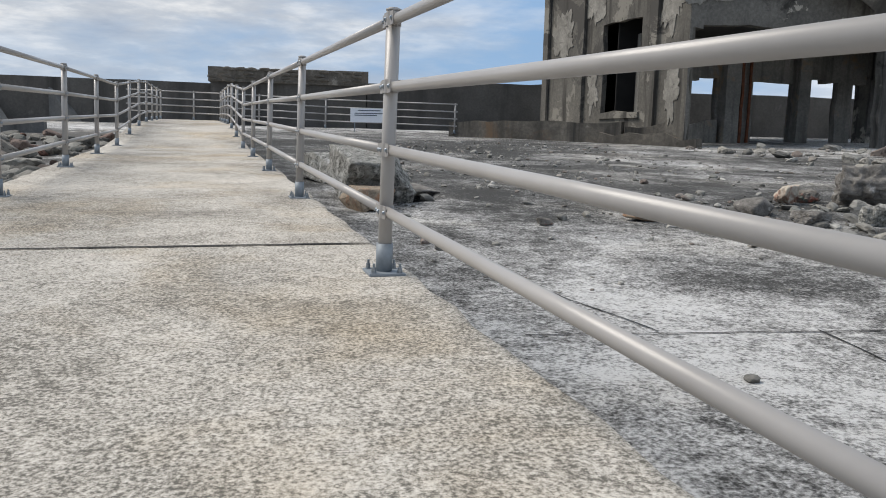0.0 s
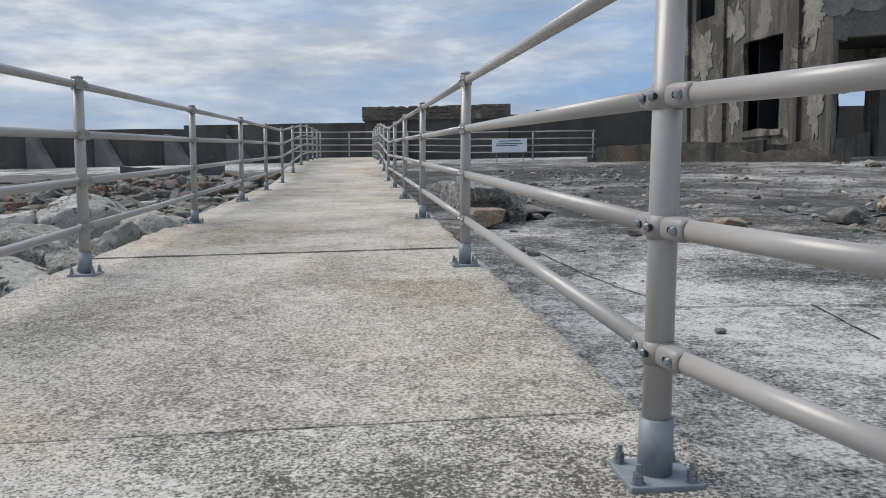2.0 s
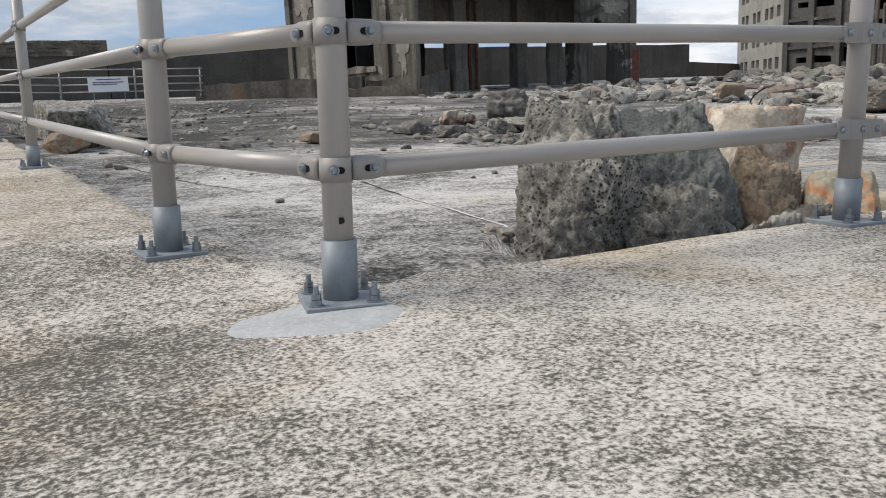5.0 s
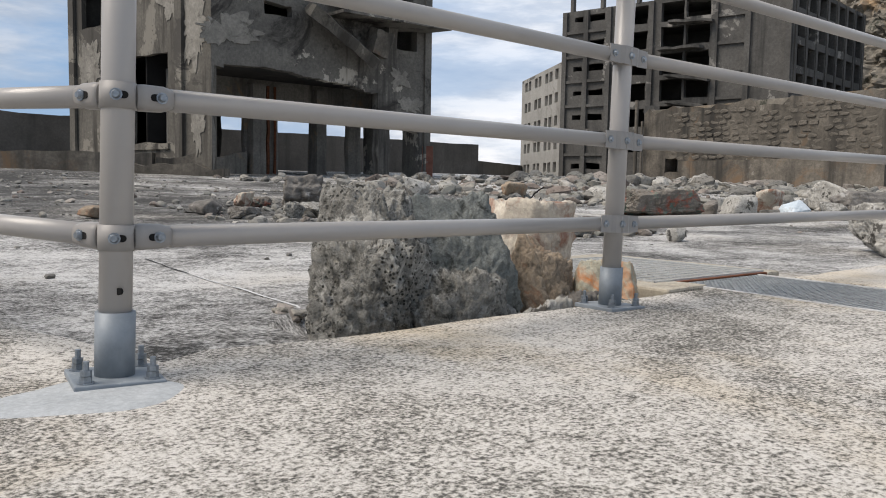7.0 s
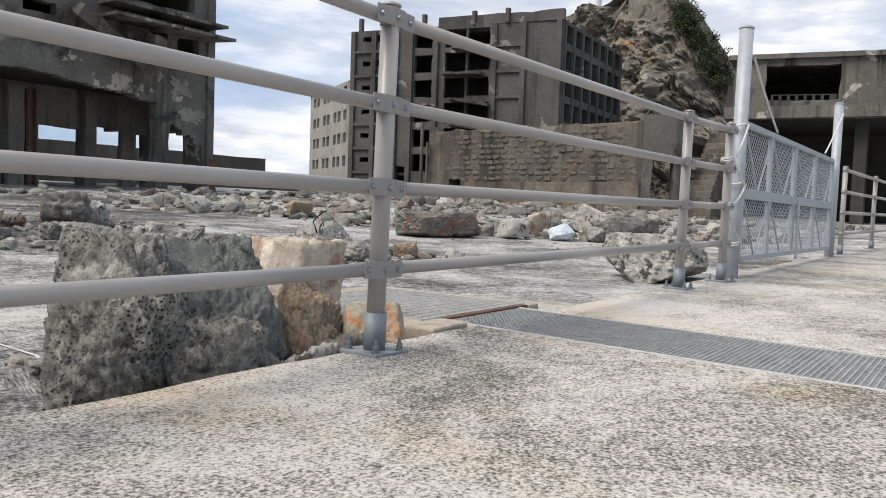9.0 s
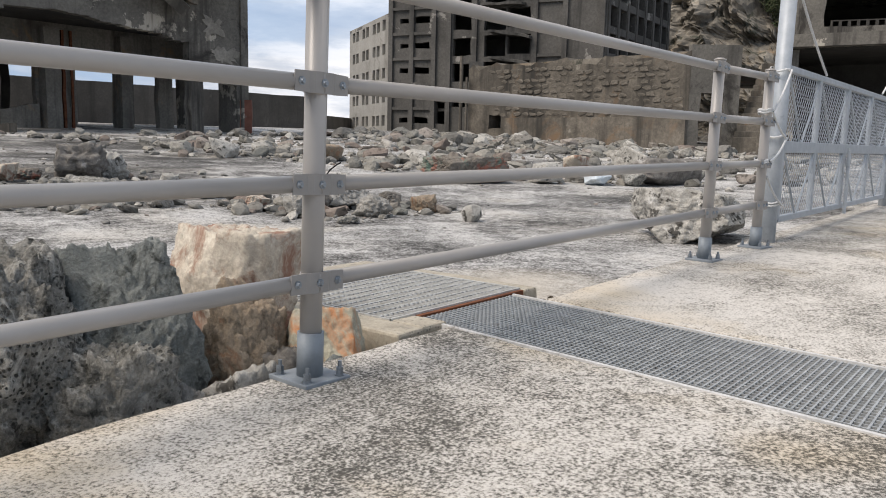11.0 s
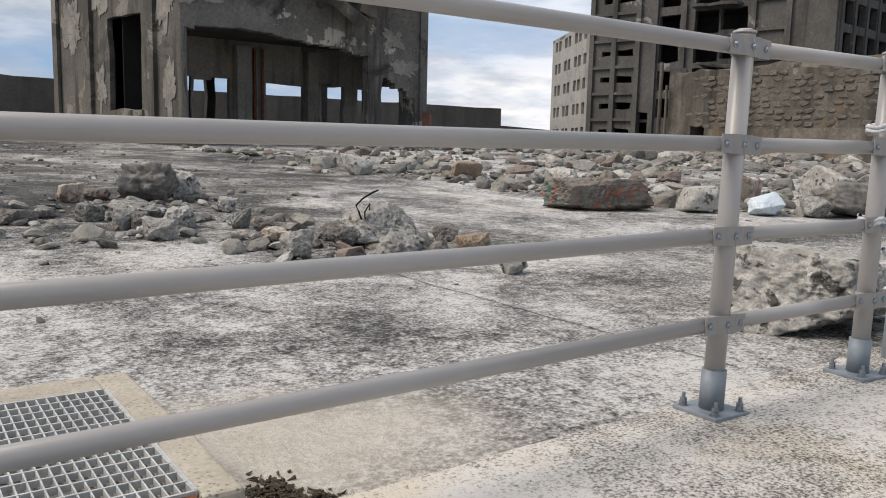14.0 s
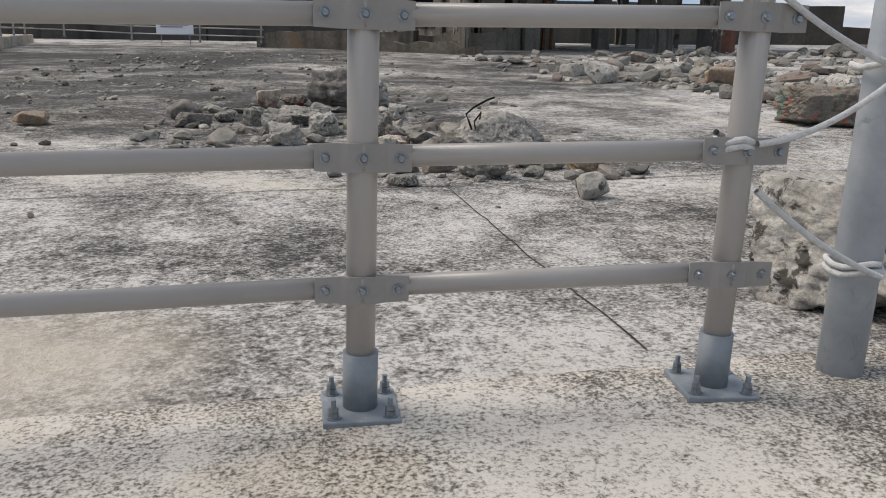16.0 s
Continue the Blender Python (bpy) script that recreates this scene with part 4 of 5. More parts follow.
def build_hall():
    h = thing("ruined_building", "roofless-looking ruined concrete hall with peeling render and gaping openings", "ruin")
    front = [(2.2, 3.25, 7.1, 7.55), (7.1, 8.0, 6.6, 7.45), (8.4, 9.5, 6.5, 7.4), (0.8, 1.9, 8.6, 9.8), (6.2, 9.2, 8.4, 9.6)]
    # the wide opening's sagging lintel, and the torn gap beside it
    bays = 18
    for k in range(bays):
        a, b = 0.12 + 7.33 * k / bays, 0.12 + 7.33 * (k + 1) / bays
        front.append((a, b, 0.0, 5.04 - 0.0115 * (a + b) ** 2 / 4 - (0.14 if k == 0 else 0.0)))
    for k in range(8):
        a, b = 8.05 + 1.65 * k / 8, 8.05 + 1.65 * (k + 1) / 8
        front.append((a, b, 0.6, 3.62 - 0.10 * k - (0.12 if k in (3, 6) else 0.0)))
    part("wall", ruin_wall(HB, HC, 0.2, 10.5, 0.45, front, 0.5, 0.07, 1), M["hulk"], h)
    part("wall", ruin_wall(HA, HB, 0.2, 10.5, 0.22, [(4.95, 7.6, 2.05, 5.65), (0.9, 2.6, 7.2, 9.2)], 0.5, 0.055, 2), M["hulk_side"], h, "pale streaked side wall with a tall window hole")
    part("wall", ruin_wall(HC, HD, 0.2, 10.5, 0.45, [(1.5, 4.0, 0.9, 3.6), (5.0, 10.2, 0.6, 4.6)], 0.7, 0.06, 3), M["hulk"], h)
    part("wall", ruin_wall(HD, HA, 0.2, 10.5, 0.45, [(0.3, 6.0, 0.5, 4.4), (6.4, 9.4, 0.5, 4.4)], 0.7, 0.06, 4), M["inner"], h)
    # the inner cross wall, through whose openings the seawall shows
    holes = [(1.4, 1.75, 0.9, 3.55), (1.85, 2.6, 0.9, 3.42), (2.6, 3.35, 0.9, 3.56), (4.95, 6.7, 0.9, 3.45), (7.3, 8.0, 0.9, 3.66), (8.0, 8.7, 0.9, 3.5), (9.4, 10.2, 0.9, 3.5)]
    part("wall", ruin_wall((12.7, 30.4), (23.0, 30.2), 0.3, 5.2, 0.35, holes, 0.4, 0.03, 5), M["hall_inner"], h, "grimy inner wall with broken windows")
    # added near-black screens and lid, so the side window hole shows as unlit
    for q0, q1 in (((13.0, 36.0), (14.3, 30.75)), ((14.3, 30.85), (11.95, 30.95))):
        part("partition", ruin_wall(q0, q1, 0.3, 5.9, 0.1, (), 2.0, 0.0, 11), M["black"], h, "added near-black partition standing in for the shade behind the window hole")
    part("room_ceiling", ruin_wall_slab((10.75, 36.0), (11.95, 30.9), (14.3, 30.8), (13.0, 36.0), 5.72, 5.86), M["black"], h, "added near-black ceiling closing the dark space behind the window hole")
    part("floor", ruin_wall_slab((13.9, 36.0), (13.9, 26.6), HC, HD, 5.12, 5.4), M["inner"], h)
    part("roof", ruin_wall_slab(HA, HB, HC, HD, 10.3, 10.6), M["hulk"], h)
    # pilasters on the side wall
    for s, w in ((0.0, 0.45), (3.1, 0.5), (8.3, 0.45)):
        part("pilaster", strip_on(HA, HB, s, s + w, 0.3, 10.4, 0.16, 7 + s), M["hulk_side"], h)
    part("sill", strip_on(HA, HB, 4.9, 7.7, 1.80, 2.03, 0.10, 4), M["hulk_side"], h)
    part("pilaster", strip_on(HB, HC, 9.85, 10.2, 0.3, 10.4, 0.12, 5), M["hulk"], h)
    for s, z, rs, rz, k in ((0.55, 6.25, 1.15, 0.62, 1), (8.55, 5.25, 0.42, 0.45, 2), (9.1, 4.15, 0.62, 0.36, 3), (5.1, 9.2, 1.2, 0.5, 4), (1.2, 8.4, 0.6, 0.8, 5)):
        part("plaster", plaster(HB, HC, s, z, rs, rz, k), M["plaster"], h, "pale remains of plaster")
    for s, z, rs, rz, k in ((9.3, 6.4, 0.75, 1.3, 6), (8.0, 7.6, 0.8, 0.8, 7), (4.2, 6.6, 0.7, 0.9, 8), (1.6, 5.4, 0.8, 1.0, 9), (4.3, 3.0, 0.35, 0.9, 10), (9.6, 2.6, 0.4, 0.9, 11)):
        part("plaster", plaster(HA, HB, s, z, rs, rz, k), M["plaster"], h, "pale remains of plaster")
    # rusted and bare columns within the opening
    for x, y, w, m in ((17.05, 30.12, 0.11, "rust"), (17.4, 30.12, 0.09, "rust"), (19.62, 30.0, 0.5, "hall_inner"), (16.45, 30.0, 0.62, "hall_inner")):
        bm = box(x - w / 2, x + w / 2, y - w / 2, y + w / 2, 0.4, 4.85)
        bmesh.ops.subdivide_edges(bm, edges=bm.edges[:], cuts=6, use_grid_fill=True)
        for v in bm.verts:
            v.co += 0.035 * Vector((noise.noise(v.co * 1.9), noise.noise(v.co * 1.9 + Vector((5, 0, 0))), 0))
        part("column", bm, M[m], h)
    # parapet of the opening: a low broken wall between its columns
    part("parapet", ruin_wall((13.9, 30.0), (16.0, 30.0), 0.3, 1.9, 0.2, (), 0.4, 0.05, 8, top=0.35), M["hall_inner"], h)
    # the collapsed balcony hanging across the front
    bm = box(-1.95, 1.6, -0.85, 0.15, -0.22, 0.22)
    bmesh.ops.subdivide_edges(bm, edges=bm.edges[:], cuts=7, use_grid_fill=True)
    for v in bm.verts:
        v.co += 0.10 * Vector((noise.noise(v.co * 1.4), noise.noise(v.co * 1.4 + Vector((4, 0, 0))), noise.noise(v.co * 1.4 + Vector((0, 6, 0)))))
    bmesh.ops.transform(bm, matrix=pose(18.3, 25.75, 6.62, 28, 30, 0), verts=bm.verts)
    part("balcony", bm, M["hulk_side"], h, "collapsed balcony slab hanging by its steel")
    bm = box(-0.45, 0.45, -0.35, 0.2, -0.5, 0.55)
    bmesh.ops.subdivide_edges(bm, edges=bm.edges[:], cuts=5, use_grid_fill=True)
    for v in bm.verts:
        v.co += 0.07 * Vector((noise.noise(v.co * 3), noise.noise(v.co * 3 + Vector((4, 0, 0))), noise.noise(v.co * 3 + Vector((0, 6, 0)))))
    bmesh.ops.transform(bm, matrix=pose(19.75, 25.4, 6.45, 10, 10, 8), verts=bm.verts)
    part("balcony_brickwork", bm, M["masonry"], h, "block of brickwork at the balcony's end")
    for k in range(2):
        part("canopy", ruin_wall_slab((17.6, 26.0), (17.6, 24.7 + 0.15 * k), (23.1 - 0.3 * k, 24.6 + 0.15 * k), (22.6, 26.0), 7.35 + 0.5 * k, 7.47 + 0.5 * k), M["hulk"], h, "thin broken canopy slab")
    # red brickwork broken open at the east corner
    part("brickwork", ruin_wall((22.95, 25.6), (24.0, 26.9), 0.5, 2.5, 0.5, (), 0.22, 0.10, 9, top=0.9), M["brick"], h, "broken red brickwork at the corner")
    return h


def ruin_wall_slab(a, b, c, d, z0, z1):
    bm = bmesh.new()
    lo = [bm.verts.new((*p, z0)) for p in (a, b, c, d)]
    hi = [bm.verts.new((*p, z1)) for p in (a, b, c, d)]
    bm.faces.new(lo[::-1]), bm.faces.new(hi)
    for i in range(4):
        bm.faces.new((lo[i], lo[(i + 1) % 4], hi[(i + 1) % 4], hi[i]))
    bmesh.ops.recalc_face_normals(bm, faces=bm.faces)
    return bm


def plaster(p0, p1, s, z, rs, rz, seed):
    """A ragged flake of plaster, thumb thick, on a wall's face."""
    p0, p1 = Vector((*p0, 0)), Vector((*p1, 0))
    d = (p1 - p0).normalized()
    n = Vector((d.y, -d.x, 0))
    bm = bmesh.new()
    rim = []
    for k in range(80):
        a = math.tau * k / 80
        c, e = math.cos(a), math.sin(a)
        q = 1 + 0.8 * noise.noise(Vector((c * 1.5, e * 1.5, seed * 3.7))) + 0.4 * noise.noise(Vector((c * 4, e * 4, seed * 1.9))) + 0.22 * noise.noise(Vector((c * 11, e * 11, seed * 2.3)))
        rim.append((s + rs * q * c, z + rz * q * e))
    lo = [bm.verts.new(p0 + d * u - n * 0.06 + Vector((0, 0, w))) for u, w in rim]
    hi = [bm.verts.new(p0 + d * u + n * 0.03 + Vector((0, 0, w))) for u, w in rim]
    bm.faces.new(hi)
    for k in range(80):
        bm.faces.new((lo[k], lo[(k + 1) % 80], hi[(k + 1) % 80], hi[k]))
    bmesh.ops.recalc_face_normals(bm, faces=bm.faces)
    bmesh.ops.triangulate(bm, faces=[f for f in bm.faces if len(f.verts) > 4])
    return bm


def strip_on(p0, p1, s0, s1, z0, z1, proud, seed):
    """A raised band on a wall's face."""
    p0, p1 = Vector((*p0, 0)), Vector((*p1, 0))
    d = (p1 - p0).normalized()
    n = Vector((d.y, -d.x, 0))
    a, b = p0 + d * s0 + n * proud, p0 + d * s1 + n * proud
    return ruin_wall(a.xy, b.xy, z0, z1, proud + 0.05, (), 0.5, 0.035, seed)


build_hall()

# low wall of blocks before the hall's side
low = thing("low_wall", "low weathered concrete wall with fallen blocks before the hall", "wall")
part("wall", ruin_wall((5.3, 32.4), (11.2, 28.2), 0.3, 1.62, 0.5, (), 0.6, 0.05, 21, top=0.1), M["masonry"], low)
part("step", ruin_wall((10.4, 28.4), (13.0, 25.7), 0.3, 1.22, 0.6, (), 0.5, 0.08, 22, top=0.25), M["masonry"], low)
part("step", ruin_wall((11.4, 28.3), (12.9, 26.9), 0.3, 1.7, 0.5, (), 0.5, 0.08, 23, top=0.2), M["masonry"], low)


# ---- seawall ----
def seawall(pts, z0, tops, thick, seed, name="wall_sea"):
    for i, ((a, b), t) in enumerate(zip(zip(pts, pts[1:]), tops)):
        ob = part(name, ruin_wall(a, b, z0, t, thick, (), 1.2, 0.05, seed + i, top=0.06), M["seawall"])
        tagged(ob, "long dark stained concrete seawall", "seawall", kind="structure")


seawall([(-60, 33.0), (-32, 38.0), (-16, 42.6), (2.5, 44.6), (12.0, 44.2), (41.0, 42.5)], 0.2, [3.1, 3.3, 3.5, 3.65, 3.85], 1.4, 30)
tagged(part("wall_sea", ruin_wall((41.0, 42.5), (60, 52), 0.2, 2.6, 1.0, (), 1.2, 0.05, 36), M["seawall"]), "lower dark seawall running on beyond", "seawall", kind="structure")
tagged(part("wall_sea", ruin_wall((4.0, 43.6), (12.5, 43.3), 0.2, 4.05, 0.8, (), 1.0, 0.06, 37, top=0.15), M["seawall"]), "raised stretch of dark seawall", "seawall", kind="structure")

# stepped concrete bulwark that rises above the seawall at the head of the ramp
bulwark = thing("bulwark", "massive dark layered concrete bulwark above the seawall", "bulwark")
part("wall", ruin_wall((-5.75, 43.1), (2.45, 43.45), 0.5, 3.55, 2.0, (), 0.8, 0.06, 40), M["seawall"], bulwark)
part("upper_course", ruin_wall((-5.85, 42.95), (2.55, 43.3), 3.55, 4.35, 2.2, (), 0.5, 0.06, 41, top=0.12), M["masonry"], bulwark, "stone-coursed upper band")
part("wall", ruin_wall((2.5, 43.6), (5.0, 43.7), 0.5, 3.75, 1.4, (), 0.8, 0.06, 42), M["seawall"], bulwark)


def buttress(x, y, turn):
    """A sloping concrete prop against the seawall."""
    bm = bmesh.new()
    prof = [(0, 0.2), (-2.6, 0.2), (-2.1, 0.5), (-0.2, 2.9), (0, 3.0)]
    a = [bm.verts.new((-0.35, py, pz)) for py, pz in prof]
    b = [bm.verts.new((0.35, py, pz)) for py, pz in prof]
    bm.faces.new(a), bm.faces.new(b[::-1])
    for i in range(len(prof)):
        bm.faces.new((a[i], b[i], b[(i + 1) % 5], a[(i + 1) % 5]))
    bmesh.ops.recalc_face_normals(bm, faces=bm.faces)
    bmesh.ops.bevel(bm, geom=bm.edges[:], offset=0.03, segments=1, affect="EDGES")
    ob = part("buttress", bm, M["pale_buttress"])
    ob.matrix_basis = pose(x, y, 0, 0, 0, turn)
    return tagged(ob, "sloping grey concrete buttress against the seawall", "buttress", group="seawall buttresses")


M["pale_buttress"] = surface("grey_buttress_concrete", (0.11, 0.11, 0.108), (0.17, 0.168, 0.16), 0.6, 0.93, streak=((0.06, 0.06, 0.058), 1.0, 0.55, 0.72), relief=0.6, grain=10)
for x in (-13.6, -16.8, -20.3, -23.6, -27.2):
    k = (x + 32) / 16
    buttress(x, 38.0 + 4.6 * k - 0.1, 62)
ledge = part("ledge", ruin_wall((-34, 22.0), (-7.4, 27.6), -0.7, 0.58, 0.9, (), 0.6, 0.09, 45, top=0.14), M["seawall"])
tagged(ledge, "long low concrete ledge beyond the rubble", "ledge", kind="structure")
ledge2 = part("ledge", ruin_wall((-13.4, 28.6), (-9.6, 29.4), -0.5, 1.15, 0.9, (), 0.5, 0.09, 46, top=0.25), M["pale_buttress"])
tagged(ledge2, "broken grey concrete block on the ledge", "ledge", kind="structure")


# ---- notice board on the far railing ----
def build_sign():
    s = thing("notice_board", "white notice board with dark lettering on the far railing", "sign", (2.0, 33.08, 0))
    part("panel", box(-0.78, 0.78, -0.015, 0.015, 1.42, 2.0, 0.004), M["sign"], s)
    for k, (a, b, z) in enumerate(((-0.45, 0.5, 1.92), (-0.6, 0.6, 1.80), (-0.6, 0.35, 1.72))):
        part("text_line", box(a, b, -0.022, -0.0151, z - 0.022, z + 0.012), M["ink"], s)
    for x in (-0.6, 0.6):
        part("leg", tube((x, 0.03, 1.0), (x, 0.03, 2.0), 0.02, 8), M["zinc"], s)
    s.rotation_euler = (0, 0, radians(-14))
    return s


build_sign()


# ---- apartment block ----
AC, AR, AE, AL = (45.3, 38.0), (48.85, 22.2), (61.6, 23.2), (51.0, 47.9)


def build_flats():
    h = thing("apartment_building", "derelict grey concrete apartment block with empty window holes", "apartment block")
    z0, zt, fl = 1.0, 13.6, 1.79
    holes = []
    for f in range(7):
        b = z0 + 0.35 + f * fl
        holes += [(0.9, 1.6, b + 0.75, b + 1.1), (2.0, 3.3, b + 0.7, b + 1.15)]
        if f >= 1:
            holes.append((5.2, 6.6, b + 0.1, b + 1.35))
    for f in range(2, 7):
        b = z0 + 0.35 + f * fl
        holes.append((7.6, 9.2, b + 0.0, b + 1.45))
        holes.append((9.35, 11.0, b + 0.15, b + 1.45))
    holes.append((3.9, 5.1, 2.0, 3.6))
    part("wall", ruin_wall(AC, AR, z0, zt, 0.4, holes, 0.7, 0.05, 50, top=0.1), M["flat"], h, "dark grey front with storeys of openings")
    side = []
    for f in range(3, 7):
        b = z0 + 0.35 + f * fl
        for k in range(7):
            side.append((0.72 + 1.7 * k, 0.72 + 1.7 * k + 1.18, b + 0.1, b + 1.4))
    part("wall", ruin_wall(AR, AE, z0, zt, 0.4, side, 0.8, 0.03, 51), M["flat"], h)
    wing = []
    for f in range(5):
        b = z0 + 0.4 + f * 1.78
        for s in (1.0, 2.1, 4.0, 5.1, 7.0, 8.1, 9.6):
            wing.append((s, s + 0.8, b + 0.45, b + 1.25))
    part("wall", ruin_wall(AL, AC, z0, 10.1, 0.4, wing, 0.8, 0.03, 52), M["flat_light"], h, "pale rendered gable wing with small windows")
    back = (56.0, 40.5)
    part("wall", ruin_wall(AE, back, z0, zt, 0.4, (), 2.0, 0.02, 53), M["flat"], h)
    part("wall", ruin_wall(back, AC, z0, zt, 0.4, (), 2.0, 0.02, 54), M["flat"], h)
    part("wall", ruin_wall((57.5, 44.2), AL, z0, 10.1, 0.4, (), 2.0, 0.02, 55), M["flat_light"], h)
    part("roof", ruin_wall_slab(AC, AR, AE, back, zt - 0.2, zt + 0.05), M["flat"], h)
    part("roof", ruin_wall_slab(AL, AC, back, (57.5, 44.2), 9.85, 10.05), M["flat"], h)
    for f in range(1, 7):
        b = z0 + 0.35 + f * fl
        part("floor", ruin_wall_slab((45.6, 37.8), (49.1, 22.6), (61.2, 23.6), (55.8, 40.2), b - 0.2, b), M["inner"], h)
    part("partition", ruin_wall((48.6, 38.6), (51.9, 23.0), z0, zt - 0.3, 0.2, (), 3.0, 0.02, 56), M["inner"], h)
    # pilasters and sills that mark the bays
    for s in (0.0, 1.75, 3.55, 4.75, 6.75, 11.2, 13.3, 15.8):
        part("pilaster", strip_on(AC, AR, s, s + 0.35, z0, zt, 0.22, s), M["flat"], h)
    for f in range(7):
        b = z0 + 0.35 + f * fl
        part("sill", strip_on(AC, AR, 0.35, 3.55, b - 0.12, b + 0.08, 0.18, f), M["flat"], h)
        part("sill", strip_on(AC, AR, 11.5, 13.3, b - 0.12, b + 0.08, 0.16, f + 9), M["flat"], h)
    for k in range(8):
        part("pilaster", strip_on(AR, AE, 0.28 + 1.7 * k, 0.28 + 1.7 * k + 0.32, z0, zt, 0.07, k), M["flat"], h)
    # raised part of the roof and stumps on it
    part("parapet", ruin_wall((46.9, 31.2), (48.75, 22.1), zt, zt + 0.75, 0.4, (), 0.8, 0.05, 57, top=0.1), M["flat"], h)
    for p in ((45.6, 37.4), (46.1, 35.0), (46.7, 32.3), (47.5, 28.5), (47.9, 26.0)):
        part("stump", box(p[0] - 0.15, p[0] + 0.15, p[1] - 0.15, p[1] + 0.15, zt, zt + 1.0, 0.03), M["flat"], h)
    # collapsed balconies in the broken bay
    rnd = random.Random(5)
    for f in range(2, 7):
        b = z0 + 0.35 + f * fl
        s0 = 7.6 + rnd.uniform(0, 0.8)
        d = (Vector(AR) - Vector(AC)).normalized()
        a = Vector(AC) + d * s0
        bm = box(0, 3.0, -0.8, 0.2, -0.12, 0.06)
        bmesh.ops.subdivide_edges(bm, edges=bm.edges[:], cuts=4, use_grid_fill=True)
        for v in bm.verts:
            v.co += 0.12 * Vector((noise.noise(v.co * 1.5 + Vector((f, 0, 0))), noise.noise(v.co * 1.5 + Vector((4, f, 0))), noise.noise(v.co * 1.5)))
        bmesh.ops.transform(bm, matrix=pose(a.x, a.y, b - 0.1, 0, rnd.uniform(-8, 10), math.degrees(math.atan2(d.y, d.x))), verts=bm.verts)
        part("balcony", bm, M["flat"], h, "broken sagging balcony slab")
    return h


build_flats()

# ---- retaining wall with stone courses ----
RW0, RW1 = (37.8, 25.0), (36.2, 11.4)
retaining = thing("retaining_wall", "long retaining wall of stone courses and stained patched render", "wall")
part("wall", ruin_wall(RW0, RW1, 0.2, 5.15, 1.0, [(1.6, 2.5, 1.5, 2.3), (3.2, 3.6, 1.4, 1.9)], 0.45, 0.08, 60, top=0.45), M["masonry"], retaining)
part("return_wall", ruin_wall((45.0, 30.0), RW0, 0.2, 5.3, 0.8, [(5.6, 7.2, 0.8, 2.6)], 0.6, 0.06, 62), M["flat"], retaining)
part("plinth", strip_on(RW0, RW1, 2.9, 13.7, 0.4, 2.1, 0.25, 63), M["masonry"], retaining, "rust-stained lower band")
part("doorway_wall", ruin_wall(RW1, (37.5, 9.6), 0.2, 5.3, 0.6, [(0.5, 1.5, 0.9, 3.2)], 0.5, 0.05, 64), M["hulk"], retaining)
for y, z1, r in ((25.35, 5.6, 0.10), (24.95, 4.4, 0.07)):
    part("drain_pipe", tube((37.55, y, 0.6), (37.55, y, z1), r, 10), M["masonry"], retaining, "rusted drain pipe")
part("terrace", ruin_wall_slab((37.9, 25), (36.3, 11.4), (56, 11), (47.0, 26.0), 4.6, 5.0), M["cliff"], retaining)

def courses(parent, p0, p1, rows, material, seed, size=(0.5, 0.24, 0.10), out=0.05, skip=0.25, limit=150, name="stone"):
    """Separate facing stones on a wall, row by row, some of them missing. rows: (height, from, to)."""
    rnd = random.Random(seed)
    shapes = []
    for k in range(5):
        bm = stone_bm(bmesh.new(), (size[0], size[2], size[1]), seed + k, 2, 5, 0.03)
        me = bpy.data.meshes.new(name)
        bm.to_mesh(me)
        bm.free()
        me.materials.append(material)
        shapes.append(me)
    a, b = Vector(p0), Vector(p1)
    d = (b - a).normalized()
    n = Vector((d.y, -d.x))
    turn = math.degrees(math.atan2(d.y, d.x))
    made = 0
    for z, s0, s1 in rows:
        s = s0 + rnd.uniform(0, size[0])
        while s < s1 and made < limit:
            if rnd.random() > skip:
                p = a + d * s + n * rnd.uniform(min(-0.03, out), out)
                ob = bpy.data.objects.new(name, rnd.choice(shapes))
                scene.collection.objects.link(ob)
                ob.parent = parent
                ob.matrix_basis = pose(p.x, p.y, z + rnd.uniform(-0.02, 0.02), 0, rnd.uniform(-2, 2), turn + rnd.choice((0, 180)))
                made += 1
            s += size[0] * rnd.uniform(0.95, 1.15)


courses(retaining, RW0, RW1, [(4.62 - 0.29 * k, 1.5 + 0.5 * (k % 3), 13.2) for k in range(9)], M["masonry"], 300, out=0.03, skip=0.16, limit=290)
courses(bulwark, (-5.85, 42.95), (2.55, 43.3), [(4.22 - 0.2 * k, 0.1, 8.3) for k in range(4)], M["masonry"], 310, size=(0.6, 0.19, 0.16), limit=56)

